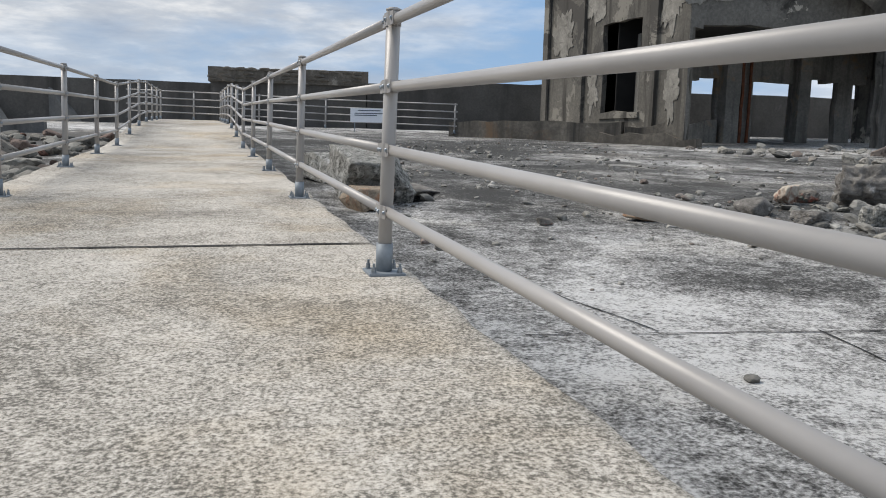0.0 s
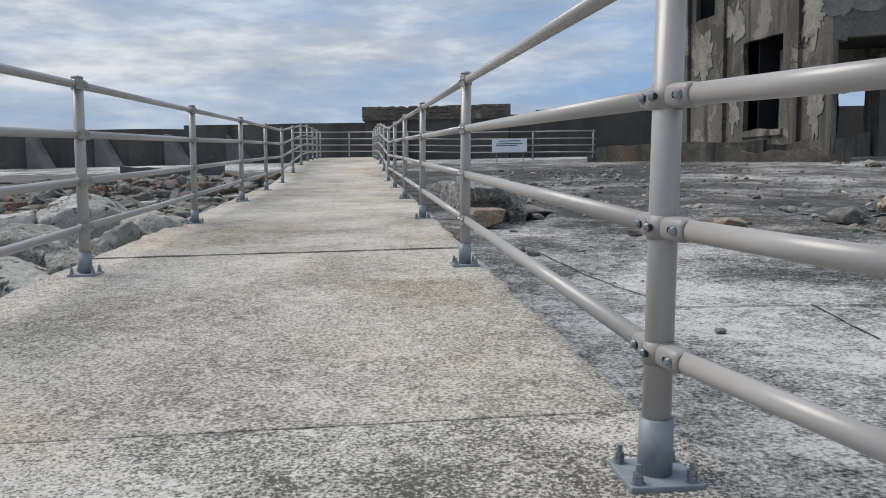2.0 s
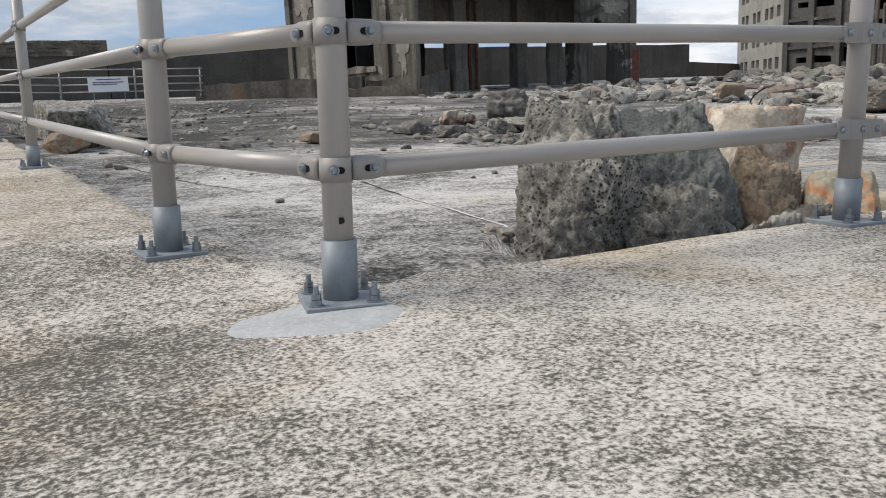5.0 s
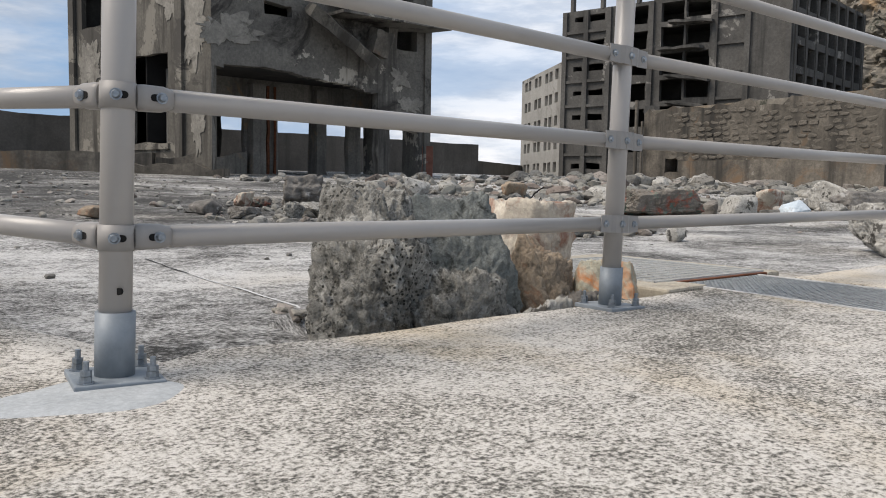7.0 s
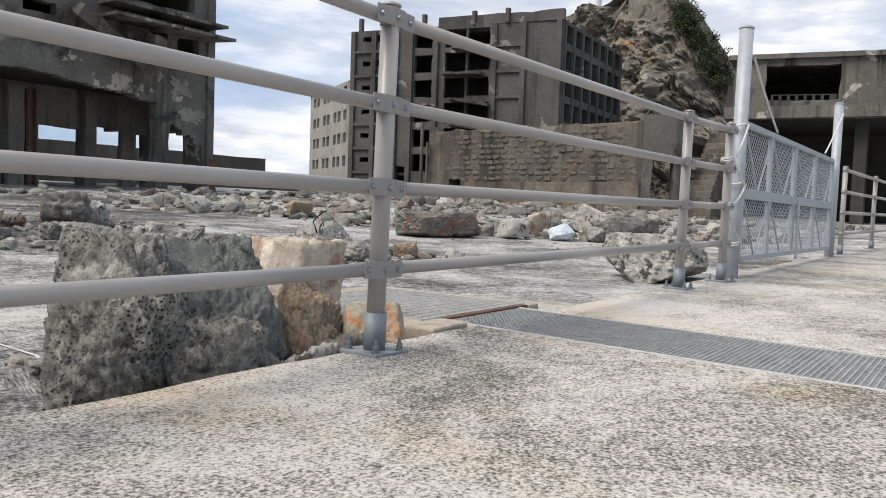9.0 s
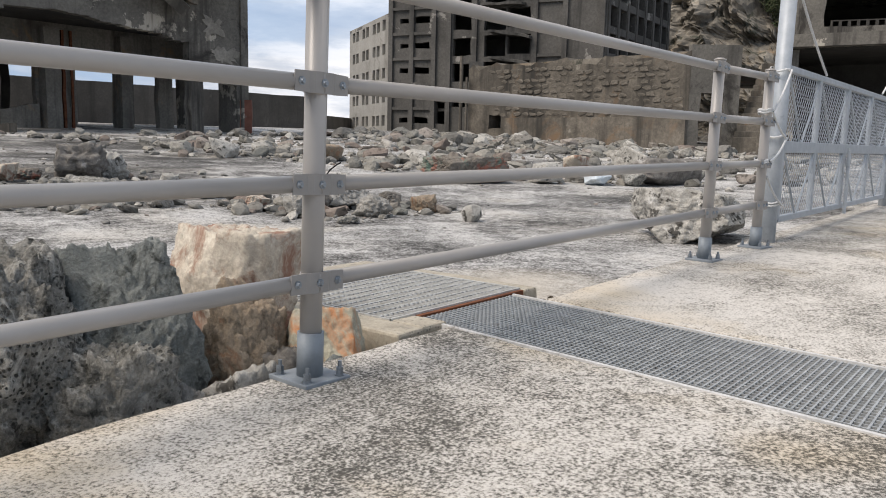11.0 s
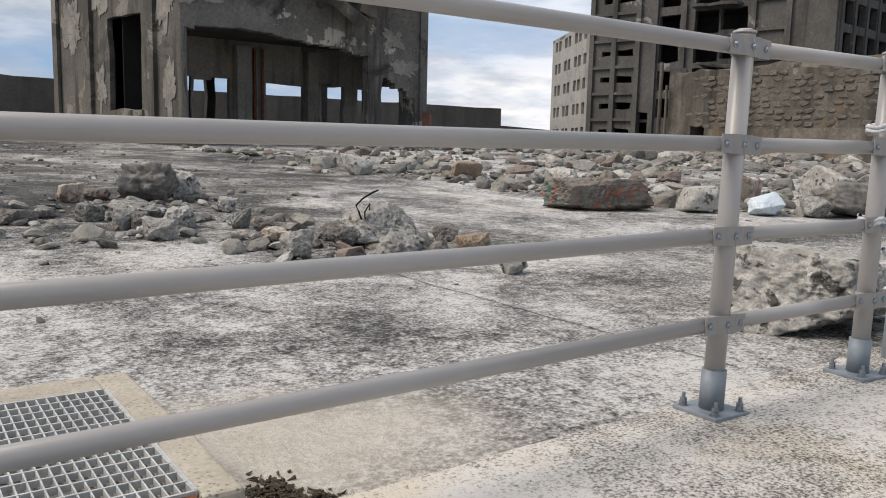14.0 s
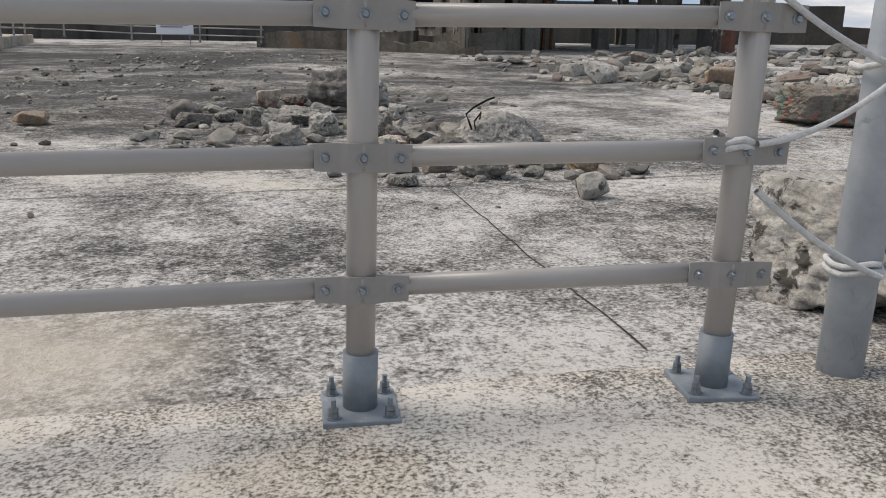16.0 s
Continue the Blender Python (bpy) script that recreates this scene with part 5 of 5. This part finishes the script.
# ---- ruined building at the foot of the hill ----
def build_depot():
    h = thing("ruined_building", "dark concrete ruin with a recessed upper gallery over a black undercroft", "ruin")
    a, b, c = (43.6, 9.3), (45.6, 1.0), (47.4, -16.0)
    up = [(1.5, 5.0, 6.75, 8.55)]
    part("upper_wall", ruin_wall(a, b, 6.2, 8.95, 0.5, up, 0.6, 0.05, 70, top=0.1), M["hulk"], h)
    part("upper_wall", ruin_wall(b, c, 6.2, 9.1, 0.5, [(4, 7, 6.8, 8.5), (10, 13, 6.8, 8.5)], 0.8, 0.04, 71), M["hulk"], h)
    part("slab", strip_on(a, c, -0.4, 26, 5.75, 6.35, 0.8, 72), M["hulk"], h)
    part("roof", ruin_wall_slab((43.3, 9.6), (45.4, 0.8), (62, -2), (60, 12), 8.9, 9.15), M["hulk"], h)
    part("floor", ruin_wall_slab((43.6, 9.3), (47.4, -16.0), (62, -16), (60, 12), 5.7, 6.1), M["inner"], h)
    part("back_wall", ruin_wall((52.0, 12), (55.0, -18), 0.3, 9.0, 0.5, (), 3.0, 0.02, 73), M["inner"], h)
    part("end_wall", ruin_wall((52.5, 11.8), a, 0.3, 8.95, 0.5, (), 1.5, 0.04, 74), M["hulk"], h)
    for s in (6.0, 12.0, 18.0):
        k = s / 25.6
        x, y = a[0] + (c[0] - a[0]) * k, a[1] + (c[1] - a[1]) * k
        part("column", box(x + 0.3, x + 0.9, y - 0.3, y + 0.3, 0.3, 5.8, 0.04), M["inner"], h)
    part("railing", ruin_wall((44.2, 7.6), (45.0, 4.6), 6.75, 7.1, 0.06, [(k * 0.4 + 0.1, k * 0.4 + 0.36, 6.8, 7.05) for k in range(7)], 2.0, 0.0, 75), M["inner"], h)
    return h


build_depot()
stair = thing("outdoor_stair", "steep weathered concrete stair up to the terrace", "stair")
for k in range(14):
    x = 36.6 + k * 0.27
    part("step", box(x, x + 0.35, 8.4, 9.5, 0.4, 0.95 + 0.27 * (k + 1), 0.02), M["masonry"], stair)
part("stringer", box(36.4, 40.6, 8.15, 8.38, 0.3, 1.4), M["masonry"], stair)


# ---- hill ----
def build_hill():
    prof = [(75, 1), (58, 1.5), (50, 6), (44, 15), (38, 18.6), (35, 20.0), (33, 20.5), (31, 20.9), (29, 21.3), (27, 22.9), (22, 20.4), (20, 17.0), (18, 14.0), (16.5, 10.5), (12, 9), (0, 8), (-25, 7)]

    def top(y):
        for (a, za), (b, zb) in zip(prof, prof[1:]):
            if y >= b:
                return zb + (za - zb) * (y - b) / (a - b)
        return prof[-1][1]

    bm = bmesh.new()
    nu, nv = 420, 110
    rows = []
    for i in range(nu + 1):
        y = 75 - 100 * i / nu
        row = []
        for j in range(nv + 1):
            v = j / nv
            z = v * top(y)
            x = 63.5 + 8.5 * v ** 1.2 + (4 if y < 17 else 0)
            q = Vector((x * 0.16, y * 0.16, z * 0.16))
            cell = noise.cell(Vector((0, y * 0.45, z * 0.6))) - 0.5
            k = 2.6 * noise.noise(q) + 1.6 * noise.noise(q * 2.7) + 0.8 * noise.noise(q * 6.1) + 0.5 * noise.noise(q * 13.0) + 0.34 * noise.noise(q * 27.0) + 0.22 * noise.noise(q * 52.0) + 0.5 * cell
            row.append(bm.verts.new((x - k, y + 0.6 * noise.noise(q * 3 + Vector((9, 0, 0))), z + 0.7 * noise.noise(q * 4 + Vector((0, 3, 0))) * v)))
        row.append(bm.verts.new((95, y, top(y) * 0.8)))
        rows.append(row)
    for a, b in zip(rows, rows[1:]):
        for j in range(nv + 1):
            bm.faces.new((a[j], a[j + 1], b[j + 1], b[j]))
    hill = part("hill", bm, M["cliff"])
    tagged(hill, "craggy rock hill with brown and grey faces behind the ruins", "hill", kind="structure")
    crag = thing("hilltop_wall", "weathered concrete structure crowning the hill", "wall")
    part("wall", ruin_wall((70.6, 26.6), (71.2, 21.9), 18.0, 24.3, 4.0, (), 0.8, 0.12, 80, top=0.5), M["cliff"], crag)
    tw = thing("lighthouse", "slim white lighthouse tower on the hilltop", "lighthouse", (74.5, 31.6, 0))
    part("tower", tube((0, 0, 18), (0, 0, 34), 0.5, 20, 0.45), M["tower"], tw)
    part("gallery", tube((0, 0, 33.4), (0, 0, 33.7), 0.8, 20), M["tower"], tw)


M["tower"] = surface("white_tower_paint", (0.72, 0.74, 0.76), (0.8, 0.81, 0.82), 0.5, 0.6, relief=0.05)
build_hill()


def build_scrub():
    """Low scrub on the hill's shoulder: many small leaves in clumps."""
    rnd = random.Random(9)
    bm = bmesh.new()
    for k in range(150):
        t = rnd.random()
        y = 22.3 - 5.0 * t + rnd.uniform(-0.9, 0.7)
        zc = 20.0 - 7.5 * t ** 1.3 + rnd.uniform(-2.2, 0.5)
        xc = 70.6 + rnd.uniform(-1.2, 0.8)
        r = rnd.uniform(0.3, 0.75)
        for _ in range(70):
            d = Vector((rnd.gauss(0, 1), rnd.gauss(0, 1), rnd.gauss(0, 1))).normalized() * r * rnd.random() ** 0.5
            c = Vector((xc, y, zc)) + d
            u = Vector((rnd.gauss(0, 1), rnd.gauss(0, 1), rnd.gauss(0, 1))).normalized() * 0.10
            w = u.cross(Vector((rnd.gauss(0, 1), rnd.gauss(0, 1), rnd.gauss(0, 1)))).normalized() * 0.06
            bm.faces.new([bm.verts.new(c + s) for s in (u, w, -u, -w)])
    tagged(part("scrub", bm, M["leaf"]), "dark green scrub clinging to the hill's shoulder", "scrub", kind="stuff")


build_scrub()


# ---- stones of the yard ----
def yard_stone(x, y, size, mat, label, seed, turn=0.0, tilt=0.0, subdiv=4, sink=0.06, **kw):
    return boulder((x, y, yard_z(x, y) - sink * size[2]), size, M[mat], label, seed, turn, tilt, subdiv, **kw)


yard_stone(8.05, 2.75, (0.22, 0.20, 0.20), "pale_rock", "small round pale stone alone on the yard", 101, facets=14)
HEAP = [
    (6.80, 8.69, 0.72, 0.55, "dark_rock"),
    (7.32, 8.85, 0.48, 0.42, "pale_rock"),
    (5.89, 8.90, 0.38, 0.26, "tan_rock"),
    (6.25, 9.12, 0.38, 0.17, "red_rock"),
    (5.07, 7.17, 0.43, 0.17, "dark_rock"),
    (5.39, 7.57, 0.30, 0.12, "grey_rock"),
    (5.77, 7.14, 0.32, 0.23, "grey_rock"),
    (5.94, 6.41, 0.24, 0.23, "mid_rock"),
    (6.10, 6.26, 0.26, 0.20, "dark_rock"),
    (6.47, 6.29, 0.35, 0.26, "pale_rock"),
    (6.05, 5.54, 0.34, 0.22, "mid_rock"),
    (6.28, 7.22, 0.70, 0.20, "grey_rock"),
    (7.44, 7.52, 0.26, 0.20, "pale_rock"),
    (7.08, 6.08, 0.27, 0.24, "grey_rock"),
    (7.14, 5.67, 0.21, 0.18, "dark_rock"),
    (7.01, 5.06, 0.26, 0.15, "tan_rock"),
    (6.79, 4.12, 0.30, 0.27, "mid_rock"),
    (7.53, 4.93, 0.20, 0.22, "dark_rock"),
    (7.51, 4.54, 0.39, 0.21, "dark_rock"),
    (7.55, 3.72, 0.40, 0.26, "mid_rock"),
    (6.87, 3.42, 0.23, 0.09, "grey_rock"),
    (8.57, 4.43, 0.27, 0.19, "dark_rock"),
    (8.37, 3.68, 0.32, 0.23, "brown_rock"),
]
TONE = {"mid_rock": "grey", "pale_rock": "pale grey", "tan_rock": "tan", "grey_rock": "grey lichened", "dark_rock": "dark pitted", "brown_rock": "brownish", "red_rock": "reddish"}
for i, (x, y, w, h, m) in enumerate(HEAP):
    yard_stone(x, y, (w, w * 0.8, h * 1.12), m, "%s %s of broken concrete on the yard" % (TONE[m], "boulder" if w > 0.6 else "lump"), 200 + i, 23 * i % 60 - 30, 4, subdiv=5, sink=0.1, rough=0.17, facets=11, group="stones strewn on the yard")
# the pointed chunk: a pyramid-like lump
chunk = part("boulder", stone_bm(bmesh.new(), (1.05, 0.74, 0.47), 238, 6, 7, 0.12), M["mid_rock"], smooth=True)
for v in chunk.data.vertices:
    k = 1.05 - 0.62 * clamp01((v.co.z + 0.2) / 0.47)
    v.co.x, v.co.y = v.co.x * k - 0.10 * (1 - k), v.co.y * k
chunk.matrix_basis = pose(7.92, 4.60, yard_z(7.92, 4.60) + 0.18, 0, 0, -20)
tagged(chunk, "pointed pale concrete chunk with bent reinforcing bar", "boulder", "stones strewn on the yard")
yard_stone(8.40, 0.50, (1.10, 1.0, 0.52), "pale_rock", "broad pale rough concrete slab behind the railing", 119, -62, 2, subdiv=6, facets=12, rough=0.085, skew=0.16)
yard_stone(12.95, 6.45, (1.75, 0.75, 0.56), "red_rock", "long slab of red and green stained rubble", 120, -30, 2, subdiv=6, rough=0.14, facets=5, skew=0.12)
yard_stone(14.95, 4.85, (0.85, 0.55, 0.38), "white_rock", "bluish-white stone beside larger boulders", 121, 20, facets=16, subdiv=5)
yard_stone(15.9, 5.9, (1.0, 0.65, 0.55), "tan_rock", "pale cream boulder at the rubble's edge", 122, 5, facets=9)
yard_stone(15.55, 4.4, (0.6, 0.45, 0.36), "grey_rock", "grey stone beside the white stone", 123, 40)
yard_stone(14.2, 5.6, (0.80, 0.60, 0.45), "pale_rock", "pale boulder at the rubble's edge", 124, 70)
yard_stone(16.6, 4.2, (2.1, 0.9, 0.62), "dark_rock", "long dark slab of fallen concrete", 125, -12, 5, subdiv=5, rough=0.1)
yard_stone(12.6, 13.3, (0.75, 0.60, 0.50), "pale_rock", "grey boulder at the rubble's edge", 126, 33)
yard_stone(14.3, 11.6, (0.85, 0.60, 0.45), "brown_rock", "brownish boulder at the rubble's edge", 127, 3)
yard_stone(15.5, 9.8, (1.0, 0.6, 0.40), "pale_rock", "pale flat boulder in the rubble", 128, 63)
yard_stone(18.0, 5.6, (1.5, 0.9, 0.7), "pale_rock", "pale heavy slab leaning in the rubble", 129, 20, 8, subdiv=5)
# broken slab and hollow beside the ramp
yard_stone(0.62, 9.1, (0.95, 1.9, 0.66), "grey_rock", "tilted grey slab broken away beside the ramp", 130, 12, 10, subdiv=5, facets=8, rough=0.09)
yard_stone(0.50, 7.95, (0.42, 0.7, 0.26), "brown_rock", "brown rock below the ramp's edge", 131, 30, subdiv=5)
yard_stone(1.30, 9.75, (0.6, 0.5, 0.16), "dark_rock", "dark slab fragment by the hollow", 132, 10)
yard_stone(0.25, 11.2, (0.9, 1.3, 0.45), "grey_rock", "grey broken slab beside the ramp", 135, 40, subdiv=5)
yard_stone(2.16, 6.97, (0.18, 0.10, 0.08), "red_rock", "small piece of red brick", 133, 20, subdiv=3)
yard_stone(3.31, 7.39, (0.38, 0.28, 0.17), "brown_rock", "flat brownish stone on the open yard", 118, 12)
yard_stone(4.9, 7.95, (0.42, 0.32, 0.22), "dark_rock", "dark stone lying apart on the yard", 134, 20)

rebar = thing("reinforcing_bar", "bent dark reinforcing bars sticking from the chunk", "steel bar")
zb = yard_z(7.92, 4.60) - 0.17
curve_tube("bar", [(7.66, 4.52, zb + 0.40), (7.62, 4.52, zb + 0.50), (7.60, 4.54, zb + 0.56), (7.68, 4.56, zb + 0.62), (7.80, 4.57, zb + 0.68), (7.86, 4.57, zb + 0.70)], 0.009, M["black"], rebar)
curve_tube("bar", [(7.68, 4.50, zb + 0.40), (7.66, 4.48, zb + 0.50), (7.72, 4.48, zb + 0.58), (7.70, 4.46, zb + 0.52)], 0.008, M["black"], rebar)


def rubble_field(name, label, spots, mat="rubble"):
    """spots: (count, x0, x1, y0, y1, smallest, largest, seed)"""
    protos = []
    for k in range(14):
        for sub in (2, 3):
            bm = stone_bm(bmesh.new(), (1, 1, 1), 500 + k, sub, 8, 0.06)
            bm.verts.ensure_lookup_table()
            protos.append((np.array([v.co[:] for v in bm.verts]), [[v.index for v in f.verts] for f in bm.faces]))
            bm.free()
    verts, faces, base = [], [], 0
    for count, x0, x1, y0, y1, lo, hi, seed in spots:
        rnd = random.Random(seed)
        for k in range(count):
            x, y = rnd.uniform(x0, x1), rnd.uniform(y0, y1)
            w = (Vector((x, y)) - FOOT).dot(ACROSS)
            sz = lo + (hi - lo) * rnd.random() ** 3
            size = (sz * rnd.uniform(0.8, 1.5), sz * rnd.uniform(0.7, 1.2), sz * rnd.uniform(0.32, 0.72))
            turn = (rnd.uniform(-25, 25), rnd.uniform(-25, 25), rnd.uniform(0, 360))
            pv, pf = protos[2 * rnd.randrange(14) + (1 if sz > 0.3 else 0)]
            if y > 0 and -0.3 - sz / 2 < w < WIDTH + 0.3 + sz / 2:
                continue
            m = Matrix.Translation((x, y, yard_z(x, y) + size[2] * 0.28)) @ pose(0, 0, 0, *turn) @ Matrix.Diagonal((*size, 1))
            mm = np.array(m)
            verts.append(pv @ mm[:3, :3].T + mm[:3, 3])
            faces += [[i + base for i in f] for f in pf]
            base += len(pv)
    me = bpy.data.meshes.new(name)
    me.from_pydata(np.concatenate(verts).tolist(), [], faces)
    me.materials.append(M[mat])
    return tagged(new(name, me), label, "rubble", kind="stuff")


rubble_field("rubble", "field of broken concrete and stones before the hall", [(560, 11.4, 34, 13.6, 25, 0.10, 0.60, 1), (420, 15.0, 34, 6.0, 14, 0.10, 0.60, 2), (180, 15.5, 36, 1.5, 6.2, 0.12, 0.7, 3), (220, 24, 37, 8, 26, 0.3, 1.0, 4), (170, 13.2, 16, 8.8, 14.0, 0.08, 0.40, 5), (90, 14.2, 18, 5.0, 9.0, 0.08, 0.45, 14)])
rubble_field("rubble", "small stones and grit strewn on the yard", [(260, 4.6, 7.9, 5.2, 9.3, 0.03, 0.24, 6), (230, 6.4, 8.9, 3.4, 5.6, 0.03, 0.24, 7), (420, 1.5, 16, 2.5, 26, 0.02, 0.08, 8), (160, 0.8, 4, 4, 22, 0.03, 0.16, 9), (520, 0.9, 9.5, 8.5, 26, 0.03, 0.15, 16), (90, 2.1, 3.4, -0.25, 0.8, 0.04, 0.13, 10)])
rubble_field("rubble", "tumbled boulders and rubble on the seaward side of the ramp", [(1500, -7.5, -1.8, 0.5, 14, 0.05, 0.62, 11), (1100, -14, -3.0, 12, 27, 0.08, 0.6, 12)], "warm_rubble")
for i, (x, y, sx, sy, sz, m) in enumerate(((-3.1, 4.3, 0.9, 0.8, 0.6, "pale_rock"), (-2.9, 6.4, 0.8, 1.0, 0.62, "mid_rock"), (-3.7, 5.6, 1.1, 0.9, 0.7, "grey_rock"), (-4.4, 4.2, 1.2, 1.0, 0.7, "pale_rock"), (-3.3, 3.2, 0.7, 0.6, 0.45, "dark_rock"), (-4.9, 6.8, 1.3, 1.0, 0.75, "pale_rock"), (-3.9, 8.6, 1.0, 0.9, 0.6, "mid_rock"), (-5.8, 5.2, 0.9, 0.9, 0.6, "pale_rock"), (-2.75, 3.0, 0.45, 0.5, 0.35, "brown_rock"), (-2.98, 5.7, 0.5, 0.6, 0.78, "mid_rock"), (-3.9, 6.9, 0.95, 0.8, 0.95, "pale_rock"), (-2.75, 4.5, 0.4, 0.5, 0.62, "grey_rock"))):
    yard_stone(x, y, (sx * 1.15, sy * 1.15, sz * 1.1), m, "tumbled %s boulder on the rubble beside the ramp" % TONE[m], 150 + i, 37 * i, 8, subdiv=5)


# joints in the yard's concrete
def joint(pts, w=0.014, height=yard_z, label="dark open joint between the yard's concrete bays", mat="void"):
    bm = bmesh.new()
    pts2 = []
    for (x0, y0), (x1, y1) in zip(pts, pts[1:]):
        n = max(2, int(math.hypot(x1 - x0, y1 - y0) / 0.12))
        pts2 += [(x0 + (x1 - x0) * k / n, y0 + (y1 - y0) * k / n) for k in range(n)]
    pts2.append(pts[-1])
    prev = None
    for i, (x, y) in enumerate(pts2):
        a, b = pts2[max(0, i - 1)], pts2[min(len(pts2) - 1, i + 1)]
        d = Vector((b[0] - a[0], b[1] - a[1], 0)).normalized()
        nn = Vector((-d.y, d.x, 0)) * w * (0.5 + 0.35 * noise.noise(Vector((x * 6, y * 6, 0))))
        off = Vector((noise.noise(Vector((x * 4, y * 4, 3))), noise.noise(Vector((x * 4, y * 4, 8))), 0)) * 0.015
        c = Vector((x, y, 0)) + off
        pair = []
        for p in (c + nn, c - nn):
            pair.append(bm.verts.new((p.x, p.y, height(p.x, p.y) + 0.005)))
        if prev:
            bm.faces.new((prev[0], prev[1], pair[1], pair[0]))
        prev = pair
    return tagged(part("joint", bm, M[mat]), label, "joint", kind="structure")


joint([(7.18, 3.36), (7.16, 1.1), (7.15, 0.1)], 0.008)
joint([(1.02, 5.8), (1.3, 4.5), (1.66, 3.24)], 0.012)
joint([(2.47, 3.22), (2.42, 2.32)], 0.012)
joint([(2.42, 2.30), (2.36, 1.20), (2.27, 0.47)], 0.014, label="pale lime-filled joint across the yard's concrete", mat="pale_edge")
joint([on_ramp(4.15, -0.12), on_ramp(4.15, WIDTH + 0.12)], 0.034, lambda x, y: ramp_z((Vector((x, y)) - FOOT).dot(UP)), "dark joint between two slabs of the ramp")
joint([(1.0, 3.22), (3.9, 3.16), (7.18, 3.36), (11.0, 3.55)], 0.012)


# clump of dried weed and grit in the corner by the pit's kerb
def weed_clump(cx, cy, spread, count, seed):
    rnd = random.Random(seed)
    bm = bmesh.new()
    for _ in range(count):
        x, y = rnd.gauss(cx, spread[0]), rnd.gauss(cy, spread[1])
        heap = 0.035 * math.exp(-((x - cx) / spread[0]) ** 2 - ((y - cy) / spread[1]) ** 2)
        c = Vector((x, y, yard_z(x, y) + 0.004 + heap * rnd.random()))
        d = Vector((rnd.gauss(0, 1), rnd.gauss(0, 1), rnd.gauss(0, 0.12))).normalized() * rnd.uniform(0.005, 0.016)
        add_tube(bm, c - d, c + d, rnd.uniform(0.002, 0.007), 5, 0.0015)
    return tagged(part("weed_debris", bm, M["weed"]), "dark dried weed and grit caught beside the kerb", "debris", kind="stuff")


weed_clump(4.79, -0.02, (0.04, 0.07), 420, 31)
weed_clump(4.88, -0.10, (0.03, 0.025), 120, 32)
